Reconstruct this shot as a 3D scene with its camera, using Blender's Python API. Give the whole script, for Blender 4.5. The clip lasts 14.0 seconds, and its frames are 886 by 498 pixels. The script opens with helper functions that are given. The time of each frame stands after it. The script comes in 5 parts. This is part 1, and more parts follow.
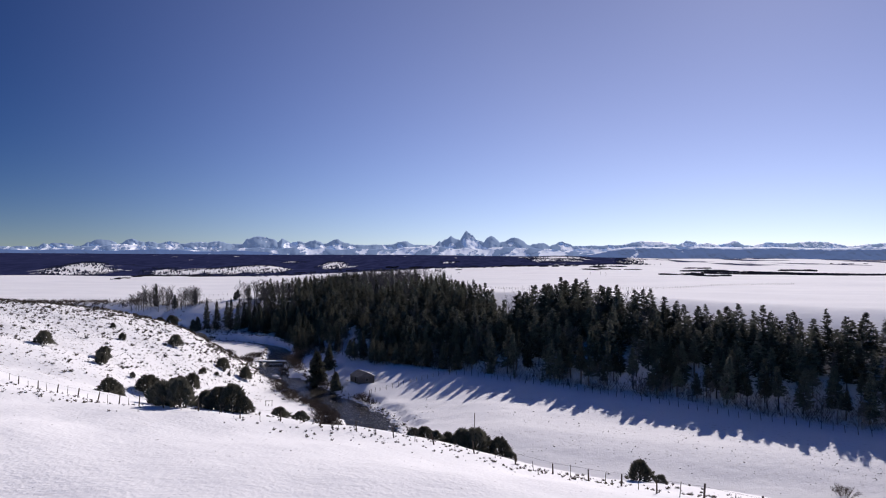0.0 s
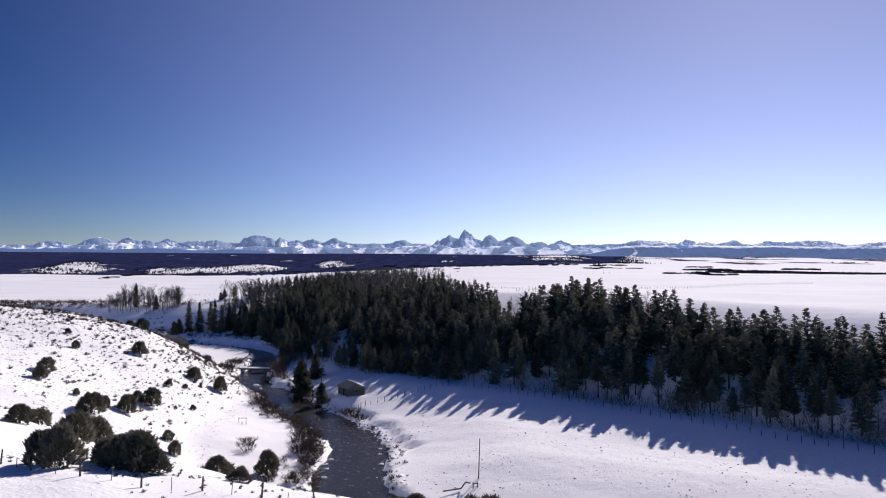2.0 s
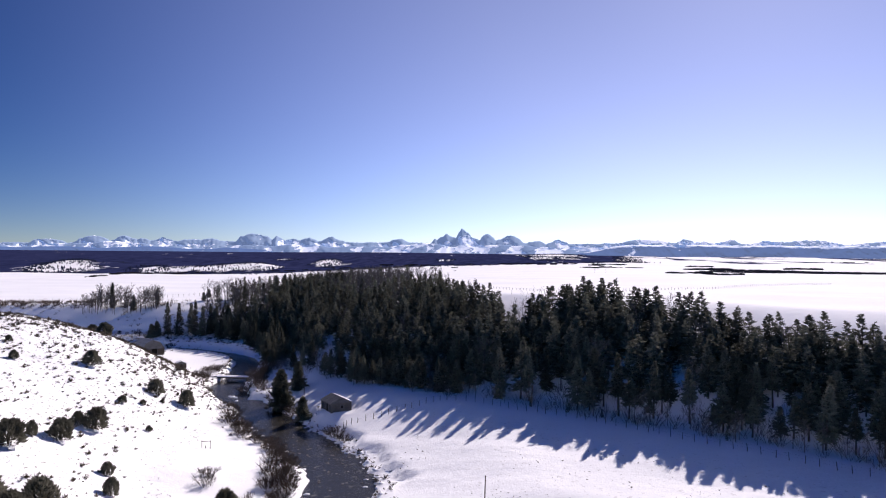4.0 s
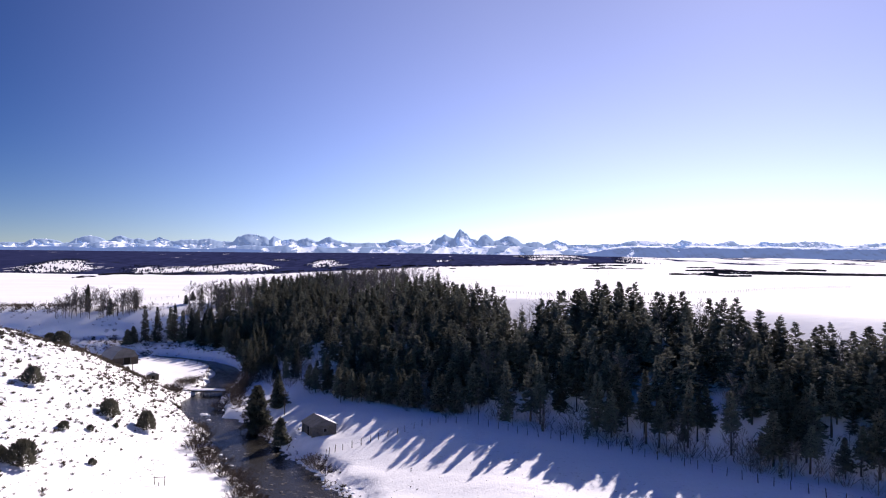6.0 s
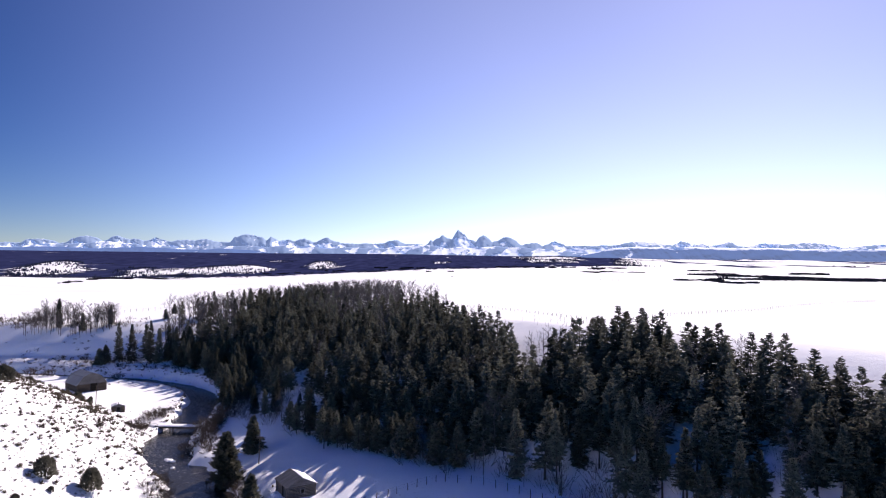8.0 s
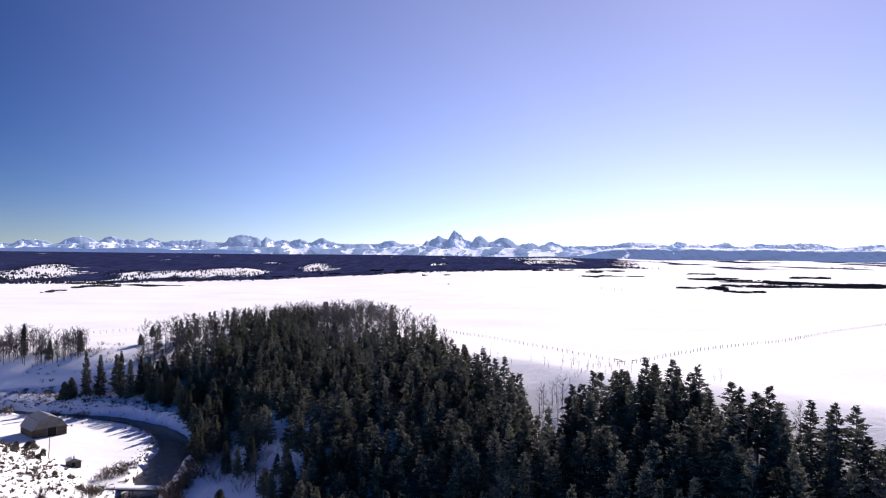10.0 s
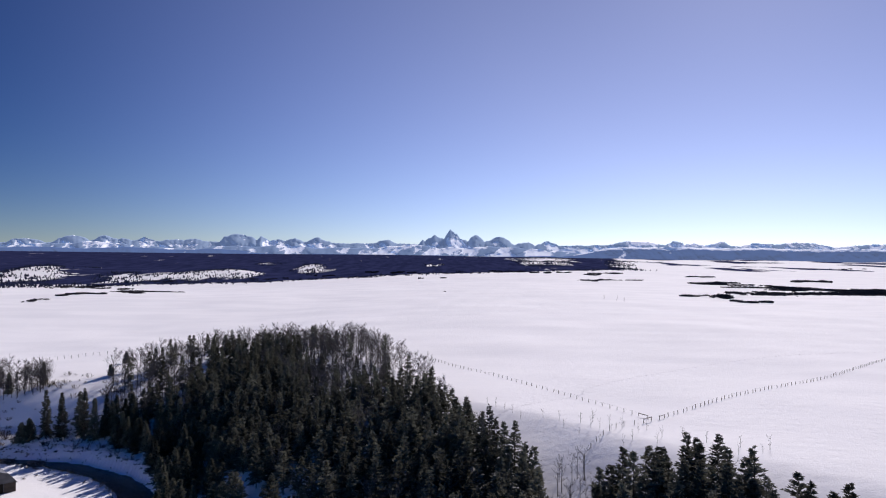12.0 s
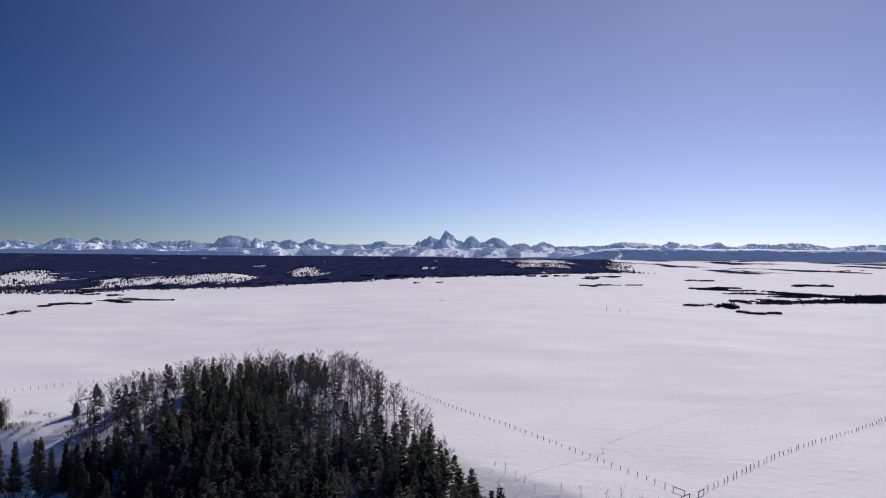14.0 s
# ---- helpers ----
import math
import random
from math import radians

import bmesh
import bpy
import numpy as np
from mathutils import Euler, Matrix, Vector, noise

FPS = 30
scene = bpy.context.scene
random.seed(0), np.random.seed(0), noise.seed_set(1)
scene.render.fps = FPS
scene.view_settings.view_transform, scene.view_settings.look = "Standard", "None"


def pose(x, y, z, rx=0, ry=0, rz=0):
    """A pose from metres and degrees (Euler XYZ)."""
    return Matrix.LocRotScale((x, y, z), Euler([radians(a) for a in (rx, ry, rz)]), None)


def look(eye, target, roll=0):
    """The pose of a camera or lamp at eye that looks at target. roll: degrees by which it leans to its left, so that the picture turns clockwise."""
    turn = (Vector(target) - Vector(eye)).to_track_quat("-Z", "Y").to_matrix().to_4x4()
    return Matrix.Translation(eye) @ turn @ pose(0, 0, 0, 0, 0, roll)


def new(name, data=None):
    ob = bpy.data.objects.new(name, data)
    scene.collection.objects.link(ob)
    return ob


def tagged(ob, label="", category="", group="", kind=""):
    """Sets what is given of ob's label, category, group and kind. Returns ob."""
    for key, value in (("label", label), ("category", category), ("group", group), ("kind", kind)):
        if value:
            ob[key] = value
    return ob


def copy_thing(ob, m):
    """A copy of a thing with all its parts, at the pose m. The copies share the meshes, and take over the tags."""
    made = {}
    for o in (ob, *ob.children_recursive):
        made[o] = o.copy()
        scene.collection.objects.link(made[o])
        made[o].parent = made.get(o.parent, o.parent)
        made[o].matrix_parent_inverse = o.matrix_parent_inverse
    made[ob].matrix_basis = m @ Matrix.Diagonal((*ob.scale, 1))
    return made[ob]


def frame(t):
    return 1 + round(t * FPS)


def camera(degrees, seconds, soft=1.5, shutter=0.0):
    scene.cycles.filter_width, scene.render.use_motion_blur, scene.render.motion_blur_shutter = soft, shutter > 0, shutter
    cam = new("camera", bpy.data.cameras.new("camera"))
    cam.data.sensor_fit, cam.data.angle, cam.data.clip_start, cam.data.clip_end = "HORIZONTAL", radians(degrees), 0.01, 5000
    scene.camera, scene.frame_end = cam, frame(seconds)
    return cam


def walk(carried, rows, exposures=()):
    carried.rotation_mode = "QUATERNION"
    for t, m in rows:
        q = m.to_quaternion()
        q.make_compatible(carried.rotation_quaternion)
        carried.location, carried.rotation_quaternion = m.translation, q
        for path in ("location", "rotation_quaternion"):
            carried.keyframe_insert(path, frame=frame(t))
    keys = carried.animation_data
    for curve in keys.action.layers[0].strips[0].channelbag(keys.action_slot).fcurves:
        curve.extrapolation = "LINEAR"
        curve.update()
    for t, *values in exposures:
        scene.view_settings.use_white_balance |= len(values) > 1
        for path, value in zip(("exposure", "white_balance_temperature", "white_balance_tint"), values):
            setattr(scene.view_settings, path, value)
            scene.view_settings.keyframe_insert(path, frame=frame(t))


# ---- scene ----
cam = camera(66.0, 14.0, 1.1)
PATH = [
    (0, (5.69, 13.657, 33.004), (5.625, 15.655, 33.038), 0.4),
    (0.5, (5.537, 18.233, 32.923), (5.472, 20.231, 32.956), 0.4),
    (1, (5.372, 22.786, 32.788), (5.309, 24.785, 32.821), 0.5),
    (1.5, (5.262, 27.352, 32.65), (5.199, 29.35, 32.683), 0.4),
    (2, (4.991, 31.82, 32.622), (4.931, 33.819, 32.653), 0.4),
    (2.5, (4.873, 36.335, 32.452), (4.815, 38.334, 32.482), 0.5),
    (3, (4.704, 40.825, 32.372), (4.648, 42.824, 32.401), 0.5),
    (5.5, (4.009, 62.46, 32.314), (3.962, 64.459, 32.342), 0.6),
    (6, (3.854, 66.628, 32.472), (3.808, 68.627, 32.502), 0.6),
    (6.5, (3.717, 71.079, 32.707), (3.672, 73.079, 32.737), 0.6),
    (7, (3.593, 75.315, 33.342), (3.549, 77.314, 33.373), 0.6),
    (7.5, (3.428, 79.61, 34.868), (3.386, 81.609, 34.899), 0.6),
    (8, (3.225, 83.956, 36.661), (3.185, 85.955, 36.692), 0.7),
    (8.5, (3.048, 88.44, 38.402), (3.01, 90.439, 38.434), 0.7),
    (9, (2.789, 92.74, 40.113), (2.754, 94.74, 40.145), 0.7),
    (11.5, (1.612, 115.23, 49.426), (1.593, 117.23, 49.451), 0.7),
    (12, (1.343, 119.797, 51.261), (1.327, 121.797, 51.286), 0.7),
    (12.5, (1.063, 124.238, 53.211), (1.051, 126.238, 53.236), 0.6),
    (13, (0.776, 128.714, 55.082), (0.768, 130.714, 55.106), 0.7),
    (13.5, (0.564, 133.364, 56.863), (0.558, 135.364, 56.888), 0.6),
    (14, (0.289, 138.087, 58.628), (0.286, 140.087, 58.653), 0.6),
]
EXPOSURES = [(0, -0.07, 6370, 20), (3, 0.3, 6420, 22), (5.5, 0.55, 6470, 24), (7.5, 0.7, 6490, 25), (9, 0.68, 6490, 25), (11.3, 0.24, 6380, 21), (14, -0.27, 6340, 20)]
walk(cam, [(t, look(eye, target, roll)) for t, eye, target, roll in PATH], EXPOSURES)

# ---- light ----
SUN_AZIMUTH, SUN_ELEVATION = radians(24.5), radians(27.2)
world = bpy.data.worlds.new("winter_sky")
scene.world = world
world.use_nodes = True
wn = world.node_tree.nodes
sky = wn.new("ShaderNodeTexSky")
sky.sky_type, sky.sun_disc = "NISHITA", False
sky.sun_elevation, sky.sun_rotation = SUN_ELEVATION, SUN_AZIMUTH
sky.altitude, sky.air_density, sky.dust_density, sky.ozone_density = 2500.0, 0.85, 0.45, 3.0
wn["Background"].inputs["Strength"].default_value = 0.072
deep, rich = wn.new("ShaderNodeGamma"), wn.new("ShaderNodeHueSaturation")
deep.inputs["Gamma"].default_value = 1.12
rich.inputs["Hue"].default_value = 0.513
# the sky is brightest round the sun and deepens away from it
SUN_WAY = (math.sin(SUN_AZIMUTH) * math.cos(SUN_ELEVATION), math.cos(SUN_AZIMUTH) * math.cos(SUN_ELEVATION), math.sin(SUN_ELEVATION))
way, near_sun, glow, graded = wn.new("ShaderNodeTexCoord"), wn.new("ShaderNodeVectorMath"), wn.new("ShaderNodeMapRange"), wn.new("ShaderNodeVectorMath")
back, both, purity = wn.new("ShaderNodeMapRange"), wn.new("ShaderNodeMath"), wn.new("ShaderNodeMapRange")
near_sun.operation, graded.operation, glow.interpolation_type = "DOT_PRODUCT", "SCALE", "SMOOTHSTEP"
near_sun.inputs[1].default_value = SUN_WAY
for key, value in (("From Min", 0.45), ("From Max", 0.97), ("To Min", 0.48), ("To Max", 1.0)):
    glow.inputs[key].default_value = value
for key, value in (("From Min", 0.35), ("From Max", -0.5), ("To Min", 0.0), ("To Max", 0.62)):
    back.inputs[key].default_value = value
for key, value in (("From Min", 0.35), ("From Max", 0.93), ("To Min", 1.34), ("To Max", 0.82)):
    purity.inputs[key].default_value = value
for a, b in ((sky.outputs["Color"], deep.inputs["Color"]), (deep.outputs["Color"], rich.inputs["Color"]), (way.outputs["Generated"], near_sun.inputs[0]), (near_sun.outputs["Value"], glow.inputs["Value"]),
             (rich.outputs["Color"], graded.inputs[0]), (near_sun.outputs["Value"], back.inputs["Value"]), (near_sun.outputs["Value"], purity.inputs["Value"]), (purity.outputs["Result"], rich.inputs["Saturation"]), (glow.outputs["Result"], both.inputs[0]),
             (back.outputs["Result"], both.inputs[1]), (both.outputs["Value"], graded.inputs["Scale"]), (graded.outputs["Vector"], wn["Background"].inputs["Color"])):
    world.node_tree.links.new(a, b)
sun = new("sun", bpy.data.lights.new("sun", "SUN"))
sun.data.energy, sun.data.angle, sun.data.color = 4.95, radians(0.53), (1.0, 0.955, 0.87)
sun.matrix_world = look(SUN_WAY, (0, 0, 0))

# ---- materials ----


def material(name, colour, rough=0.8, dark=0.6, scale=1.0, bump=0.3, fine=12.0, metal=0.0, by_object=0.0, spec=0.08, leaf=0.0, tone=0.0):
    """A surface with two scales of colour noise, a bump, and a tone that differs from object to object."""
    m = bpy.data.materials.new(name)
    m.use_nodes = True
    n, l = m.node_tree.nodes, m.node_tree.links
    b = n["Principled BSDF"]
    b.inputs["Roughness"].default_value, b.inputs["Metallic"].default_value = rough, metal
    b.inputs["Specular IOR Level"].default_value = spec
    co = n.new("ShaderNodeTexCoord")
    big, small = n.new("ShaderNodeTexNoise"), n.new("ShaderNodeTexNoise")
    for t, k in ((big, scale), (small, scale * fine)):
        t.inputs["Scale"].default_value, t.inputs["Detail"].default_value = k, 4.0
        l.new(co.outputs["Object"], t.inputs["Vector"])
    add = n.new("ShaderNodeMath")
    add.operation = "ADD"
    l.new(big.outputs["Fac"], add.inputs[0])
    l.new(small.outputs["Fac"], add.inputs[1])
    total = add.outputs[0]
    if by_object:
        info, mul, add2 = n.new("ShaderNodeObjectInfo"), n.new("ShaderNodeMath"), n.new("ShaderNodeMath")
        mul.operation, add2.operation = "MULTIPLY_ADD", "ADD"
        mul.inputs[1].default_value, mul.inputs[2].default_value = by_object, -by_object / 2
        l.new(info.outputs["Random"], mul.inputs[0])
        l.new(mul.outputs[0], add2.inputs[0])
        l.new(total, add2.inputs[1])
        total = add2.outputs[0]
    if tone:
        own, mul, add3 = n.new("ShaderNodeAttribute"), n.new("ShaderNodeMath"), n.new("ShaderNodeMath")
        own.attribute_name, mul.operation, add3.operation = "tone", "MULTIPLY_ADD", "ADD"
        mul.inputs[1].default_value, mul.inputs[2].default_value = tone, -tone / 2
        l.new(own.outputs["Fac"], mul.inputs[0])
        l.new(mul.outputs[0], add3.inputs[0])
        l.new(total, add3.inputs[1])
        total = add3.outputs[0]
    ramp = n.new("ShaderNodeMapRange")
    ramp.inputs["From Min"].default_value, ramp.inputs["From Max"].default_value = 0.6, 1.4
    l.new(total, ramp.inputs["Value"])
    mix = n.new("ShaderNodeMix")
    mix.data_type = "RGBA"
    mix.inputs["A"].default_value = (*[c * dark for c in colour], 1)
    mix.inputs["B"].default_value = (*colour, 1)
    l.new(ramp.outputs["Result"], mix.inputs["Factor"])
    l.new(mix.outputs["Result"], b.inputs["Base Color"])
    if bump:
        bm_ = n.new("ShaderNodeBump")
        bm_.inputs["Strength"].default_value, bm_.inputs["Distance"].default_value = bump, 0.3 / (scale * fine)
        l.new(small.outputs["Fac"], bm_.inputs["Height"])
        l.new(bm_.outputs["Normal"], b.inputs["Normal"])
    if leaf:
        thin, both = n.new("ShaderNodeBsdfTranslucent"), n.new("ShaderNodeMixShader")
        both.inputs["Fac"].default_value = leaf
        l.new(mix.outputs["Result"], thin.inputs["Color"])
        l.new(b.outputs["BSDF"], both.inputs[1])
        l.new(thin.outputs["BSDF"], both.inputs[2])
        l.new(both.outputs["Shader"], n["Material Output"].inputs["Surface"])
    return m


def ground_material():
    """Snow with wind crust, and dark woods with open patches on the far foothills, blued by painted haze."""
    m = bpy.data.materials.new("snow_ground")
    m.use_nodes = True
    n, l = m.node_tree.nodes, m.node_tree.links
    b = n["Principled BSDF"]
    b.inputs["Roughness"].default_value, b.inputs["Specular IOR Level"].default_value = 0.9, 0.03
    co = n.new("ShaderNodeTexCoord")

    def tex(scale, detail=5.0, stretch=(1, 1, 1)):
        t, mp = n.new("ShaderNodeTexNoise"), n.new("ShaderNodeMapping")
        mp.inputs["Scale"].default_value = stretch
        t.inputs["Scale"].default_value, t.inputs["Detail"].default_value = scale, detail
        l.new(co.outputs["Object"], mp.inputs["Vector"])
        l.new(mp.outputs["Vector"], t.inputs["Vector"])
        return t.outputs["Fac"]

    def math2(op, a, c):
        q = n.new("ShaderNodeMath")
        q.operation = op
        for i, v in enumerate((a, c)):
            if isinstance(v, float):
                q.inputs[i].default_value = v
            else:
                l.new(v, q.inputs[i])
        return q.outputs[0]

    def ramp(v, lo, hi):
        r = n.new("ShaderNodeMapRange")
        r.interpolation_type = "SMOOTHSTEP"
        r.inputs["From Min"].default_value, r.inputs["From Max"].default_value = lo, hi
        l.new(v, r.inputs["Value"])
        return r.outputs["Result"]

    def mixc(f, a, c):
        x = n.new("ShaderNodeMix")
        x.data_type = "RGBA"
        for key, v in (("Factor", f), ("A", a), ("B", c)):
            if isinstance(v, tuple):
                x.inputs[key].default_value = (*v, 1)
            else:
                l.new(v, x.inputs[key])
        return x.outputs["Result"]
    snow = mixc(ramp(tex(0.02, 3.0, (1, 2.2, 1)), 0.35, 0.65), (0.86, 0.86, 0.875), (0.925, 0.92, 0.93))
    wood_at, dirt_at = n.new("ShaderNodeAttribute"), n.new("ShaderNodeAttribute")
    wood_at.attribute_name, dirt_at.attribute_name = "woods", "stubble"
    stub = math2("MULTIPLY", ramp(tex(1.6, 6.0), 0.60, 0.68), dirt_at.outputs["Fac"])
    col = mixc(stub, snow, (0.16, 0.13, 0.10))
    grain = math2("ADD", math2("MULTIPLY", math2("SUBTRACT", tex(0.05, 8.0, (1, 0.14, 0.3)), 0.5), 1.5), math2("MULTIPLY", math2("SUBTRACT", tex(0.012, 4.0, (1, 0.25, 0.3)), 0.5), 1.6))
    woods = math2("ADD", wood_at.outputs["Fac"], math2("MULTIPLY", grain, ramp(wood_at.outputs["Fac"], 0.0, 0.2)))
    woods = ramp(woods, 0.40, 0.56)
    # navy tones include the haze of distance, painted into the woods' colour
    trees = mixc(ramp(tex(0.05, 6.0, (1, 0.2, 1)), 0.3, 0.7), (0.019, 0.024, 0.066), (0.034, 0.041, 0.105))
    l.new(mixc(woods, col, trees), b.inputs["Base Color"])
    l.new(math2("MULTIPLY", math2("SUBTRACT", 1.0, woods), 0.03), b.inputs["Specular IOR Level"])
    bp = n.new("ShaderNodeBump")
    bp.inputs["Strength"].default_value, bp.inputs["Distance"].default_value = 0.55, 0.2
    l.new(math2("ADD", math2("MULTIPLY", tex(0.5, 6.0, (1, 1.4, 1)), 0.9), math2("MULTIPLY", tex(3.5, 6.0), 0.5)), bp.inputs["Height"])
    l.new(bp.outputs["Normal"], b.inputs["Normal"])
    return m


def water_material():
    m = bpy.data.materials.new("river_water")
    m.use_nodes = True
    n, l = m.node_tree.nodes, m.node_tree.links
    b = n["Principled BSDF"]
    b.inputs["Base Color"].default_value = (0.035, 0.045, 0.05, 1)
    b.inputs["Roughness"].default_value, b.inputs["IOR"].default_value = 0.22, 1.25
    co, t, foam = n.new("ShaderNodeTexCoord"), n.new("ShaderNodeTexNoise"), n.new("ShaderNodeTexNoise")
    t.inputs["Scale"].default_value, t.inputs["Detail"].default_value = 2.2, 6.0
    foam.inputs["Scale"].default_value, foam.inputs["Detail"].default_value = 0.7, 9.0
    r, mx = n.new("ShaderNodeMapRange"), n.new("ShaderNodeMix")
    r.inputs["From Min"].default_value, r.inputs["From Max"].default_value = 0.60, 0.72
    mx.data_type = "RGBA"
    mx.inputs["A"].default_value, mx.inputs["B"].default_value = (0.030, 0.028, 0.024, 1), (0.13, 0.125, 0.11, 1)
    for k in (t, foam):
        l.new(co.outputs["Object"], k.inputs["Vector"])
    l.new(foam.outputs["Fac"], r.inputs["Value"])
    l.new(r.outputs["Result"], mx.inputs["Factor"])
    l.new(mx.outputs["Result"], b.inputs["Base Color"])
    bp = n.new("ShaderNodeBump")
    bp.inputs["Strength"].default_value, bp.inputs["Distance"].default_value = 0.55, 0.14
    l.new(t.outputs["Fac"], bp.inputs["Height"])
    l.new(bp.outputs["Normal"], b.inputs["Normal"])
    return m


SNOW = material("snow", (0.87, 0.86, 0.88), 0.7, 0.92, 0.6, 0.4, 6.0)
GROUND = ground_material()
WATER = water_material()
NEEDLES = material("pine_needles", (0.170, 0.172, 0.132), 0.8, 0.36, 0.4, 0.0, 8.0, by_object=0.9, leaf=0.3)
NEEDLES_FAR = material("pine_needles_deep", (0.170, 0.172, 0.132), 0.8, 0.36, 0.22, 0.0, 6.0, leaf=0.3, tone=0.9)
JUNIPER = material("juniper_foliage", (0.165, 0.160, 0.125), 0.85, 0.5, 0.8, 0.0, 8.0, by_object=0.6, leaf=0.35)
BARK = material("pine_bark", (0.105, 0.085, 0.07), 0.9, 0.5, 1.5, 0.5, 8.0, by_object=0.4)
ASPEN = material("bare_aspen_bark", (0.145, 0.13, 0.122), 0.85, 0.6, 1.2, 0.2, 8.0, by_object=0.5)
WILLOW = material("willow_twigs", (0.10, 0.078, 0.066), 0.85, 0.5, 0.8, 0.0, 8.0, by_object=0.6)
SAGE = material("dry_sagebrush", (0.14, 0.115, 0.085), 0.9, 0.5, 0.7, 0.0, 9.0)
LOGS = material("weathered_logs", (0.12, 0.10, 0.085), 0.85, 0.5, 1.3, 0.5, 9.0, by_object=0.3)
GREYLOGS = material("silver_grey_logs", (0.155, 0.147, 0.14), 0.85, 0.5, 1.3, 0.5, 9.0, by_object=0.3)
BOARDS = material("grey_boards", (0.17, 0.17, 0.18), 0.8, 0.55, 0.9, 0.4, 12.0, by_object=0.4)
POSTWOOD = material("fence_wood", (0.13, 0.10, 0.08), 0.9, 0.5, 2.0, 0.4, 8.0, by_object=0.4)
ROOF = material("grey_metal_roof", (0.25, 0.265, 0.30), 0.55, 0.7, 0.8, 0.2, 10.0, by_object=0.3)
WIRE = material("fence_wire", (0.20, 0.19, 0.18), 0.5, 0.7, 2.0, 0.0, 5.0, metal=0.8)
STONE = material("river_stone", (0.22, 0.20, 0.19), 0.6, 0.5, 2.0, 0.5, 6.0, by_object=0.4)

# ---- mesh helpers ----


def mesh_object(name, verts, faces, mat, parent=None, label="", smooth=False):
    """One mesh object from arrays of corners and of faces."""
    me = bpy.data.meshes.new(name)
    v = np.asarray(verts, dtype=np.float32)
    f = np.asarray(faces, dtype=np.int32)
    k = f.shape[1]
    me.vertices.add(len(v))
    me.vertices.foreach_set("co", v.ravel())
    me.loops.add(f.size)
    me.loops.foreach_set("vertex_index", f.ravel())
    me.polygons.add(len(f))
    me.polygons.foreach_set("loop_start", np.arange(0, f.size, k, dtype=np.int32))
    if smooth:
        me.polygons.foreach_set("use_smooth", np.ones(len(f), dtype=bool))
    me.materials.append(mat)
    me.update(calc_edges=True)
    ob = new(name, me)
    ob.parent = parent
    if label:
        tagged(ob, label)
    return ob


def part(name, bm, mat, parent, label="", smooth=False):
    me = bpy.data.meshes.new(name)
    bmesh.ops.recalc_face_normals(bm, faces=bm.faces)
    bm.to_mesh(me)
    bm.free()
    me.materials.append(mat)
    for p in me.polygons:
        p.use_smooth = smooth
    ob = new(name, me)
    ob.parent = parent
    if label:
        tagged(ob, label)
    return ob


def box(bm, size, m, bevel=0.0):
    r = bmesh.ops.create_cube(bm, size=1.0, matrix=m @ Matrix.Diagonal((*size, 1)))
    if bevel:
        es = list({e for v in r["verts"] for e in v.link_edges})
        bmesh.ops.bevel(bm, geom=es, offset=bevel, segments=1, affect="EDGES")


def rod(bm, a, b, r1, r2, sides=6):
    a, b = Vector(a), Vector(b)
    d = b - a
    m = Matrix.Translation((a + b) / 2) @ d.to_track_quat("Z", "Y").to_matrix().to_4x4()
    bmesh.ops.create_cone(bm, cap_ends=True, segments=sides, radius1=r1, radius2=r2, depth=d.length, matrix=m)


def smoothstep(a, b, v):
    t = np.clip((v - a) / (b - a), 0.0, 1.0)
    return t * t * (3 - 2 * t)


def spline(pts, step):
    """Points along a smooth curve through the given ones."""
    p = [np.array(q, float) for q in pts]
    p = [2 * p[0] - p[1], *p, 2 * p[-1] - p[-2]]
    out = []
    for i in range(1, len(p) - 2):
        n = max(2, int(np.linalg.norm(p[i + 1] - p[i]) / step))
        for k in range(n):
            t = k / n
            out.append(0.5 * (2 * p[i] + (p[i + 1] - p[i - 1]) * t + (2 * p[i - 1] - 5 * p[i] + 4 * p[i + 1] - p[i + 2]) * t * t
                              + (3 * p[i] - p[i - 1] - 3 * p[i + 1] + p[i + 2]) * t ** 3))
    out.append(p[-2])
    return np.array(out)


def line_distance(x, y, pts):
    """Signed distance to a polyline (positive on its left) and the share of the way along it."""
    best = np.full(x.shape, 1e18)
    sign, along = np.ones(x.shape), np.zeros(x.shape)
    for i in range(len(pts) - 1):
        ax, ay = pts[i]
        dx, dy = pts[i + 1][0] - ax, pts[i + 1][1] - ay
        t = np.clip(((x - ax) * dx + (y - ay) * dy) / (dx * dx + dy * dy), 0, 1)
        ex, ey = x - ax - t * dx, y - ay - t * dy
        d = ex * ex + ey * ey
        near = d < best
        best = np.where(near, d, best)
        sign = np.where(near, np.where(dx * (y - ay) - dy * (x - ax) >= 0, 1.0, -1.0), sign)
        along = np.where(near, (i + t) / (len(pts) - 1), along)
    return np.sqrt(best) * sign, along


def waves(x, y, size, seed, octaves=3):
    """Soft random undulation between about -1 and 1."""
    rng = np.random.RandomState(seed)
    z, a = np.zeros(np.shape(x)), 1.0
    for o in range(octaves):
        for _ in range(4):
            th, ph = rng.uniform(0, 2 * np.pi, 2)
            k = 2 * np.pi / size * rng.uniform(0.6, 1.5) * 2 ** o
            z = z + a * 0.3 * np.sin(k * (x * np.cos(th) + y * np.sin(th)) + ph)
        a *= 0.5
    return z


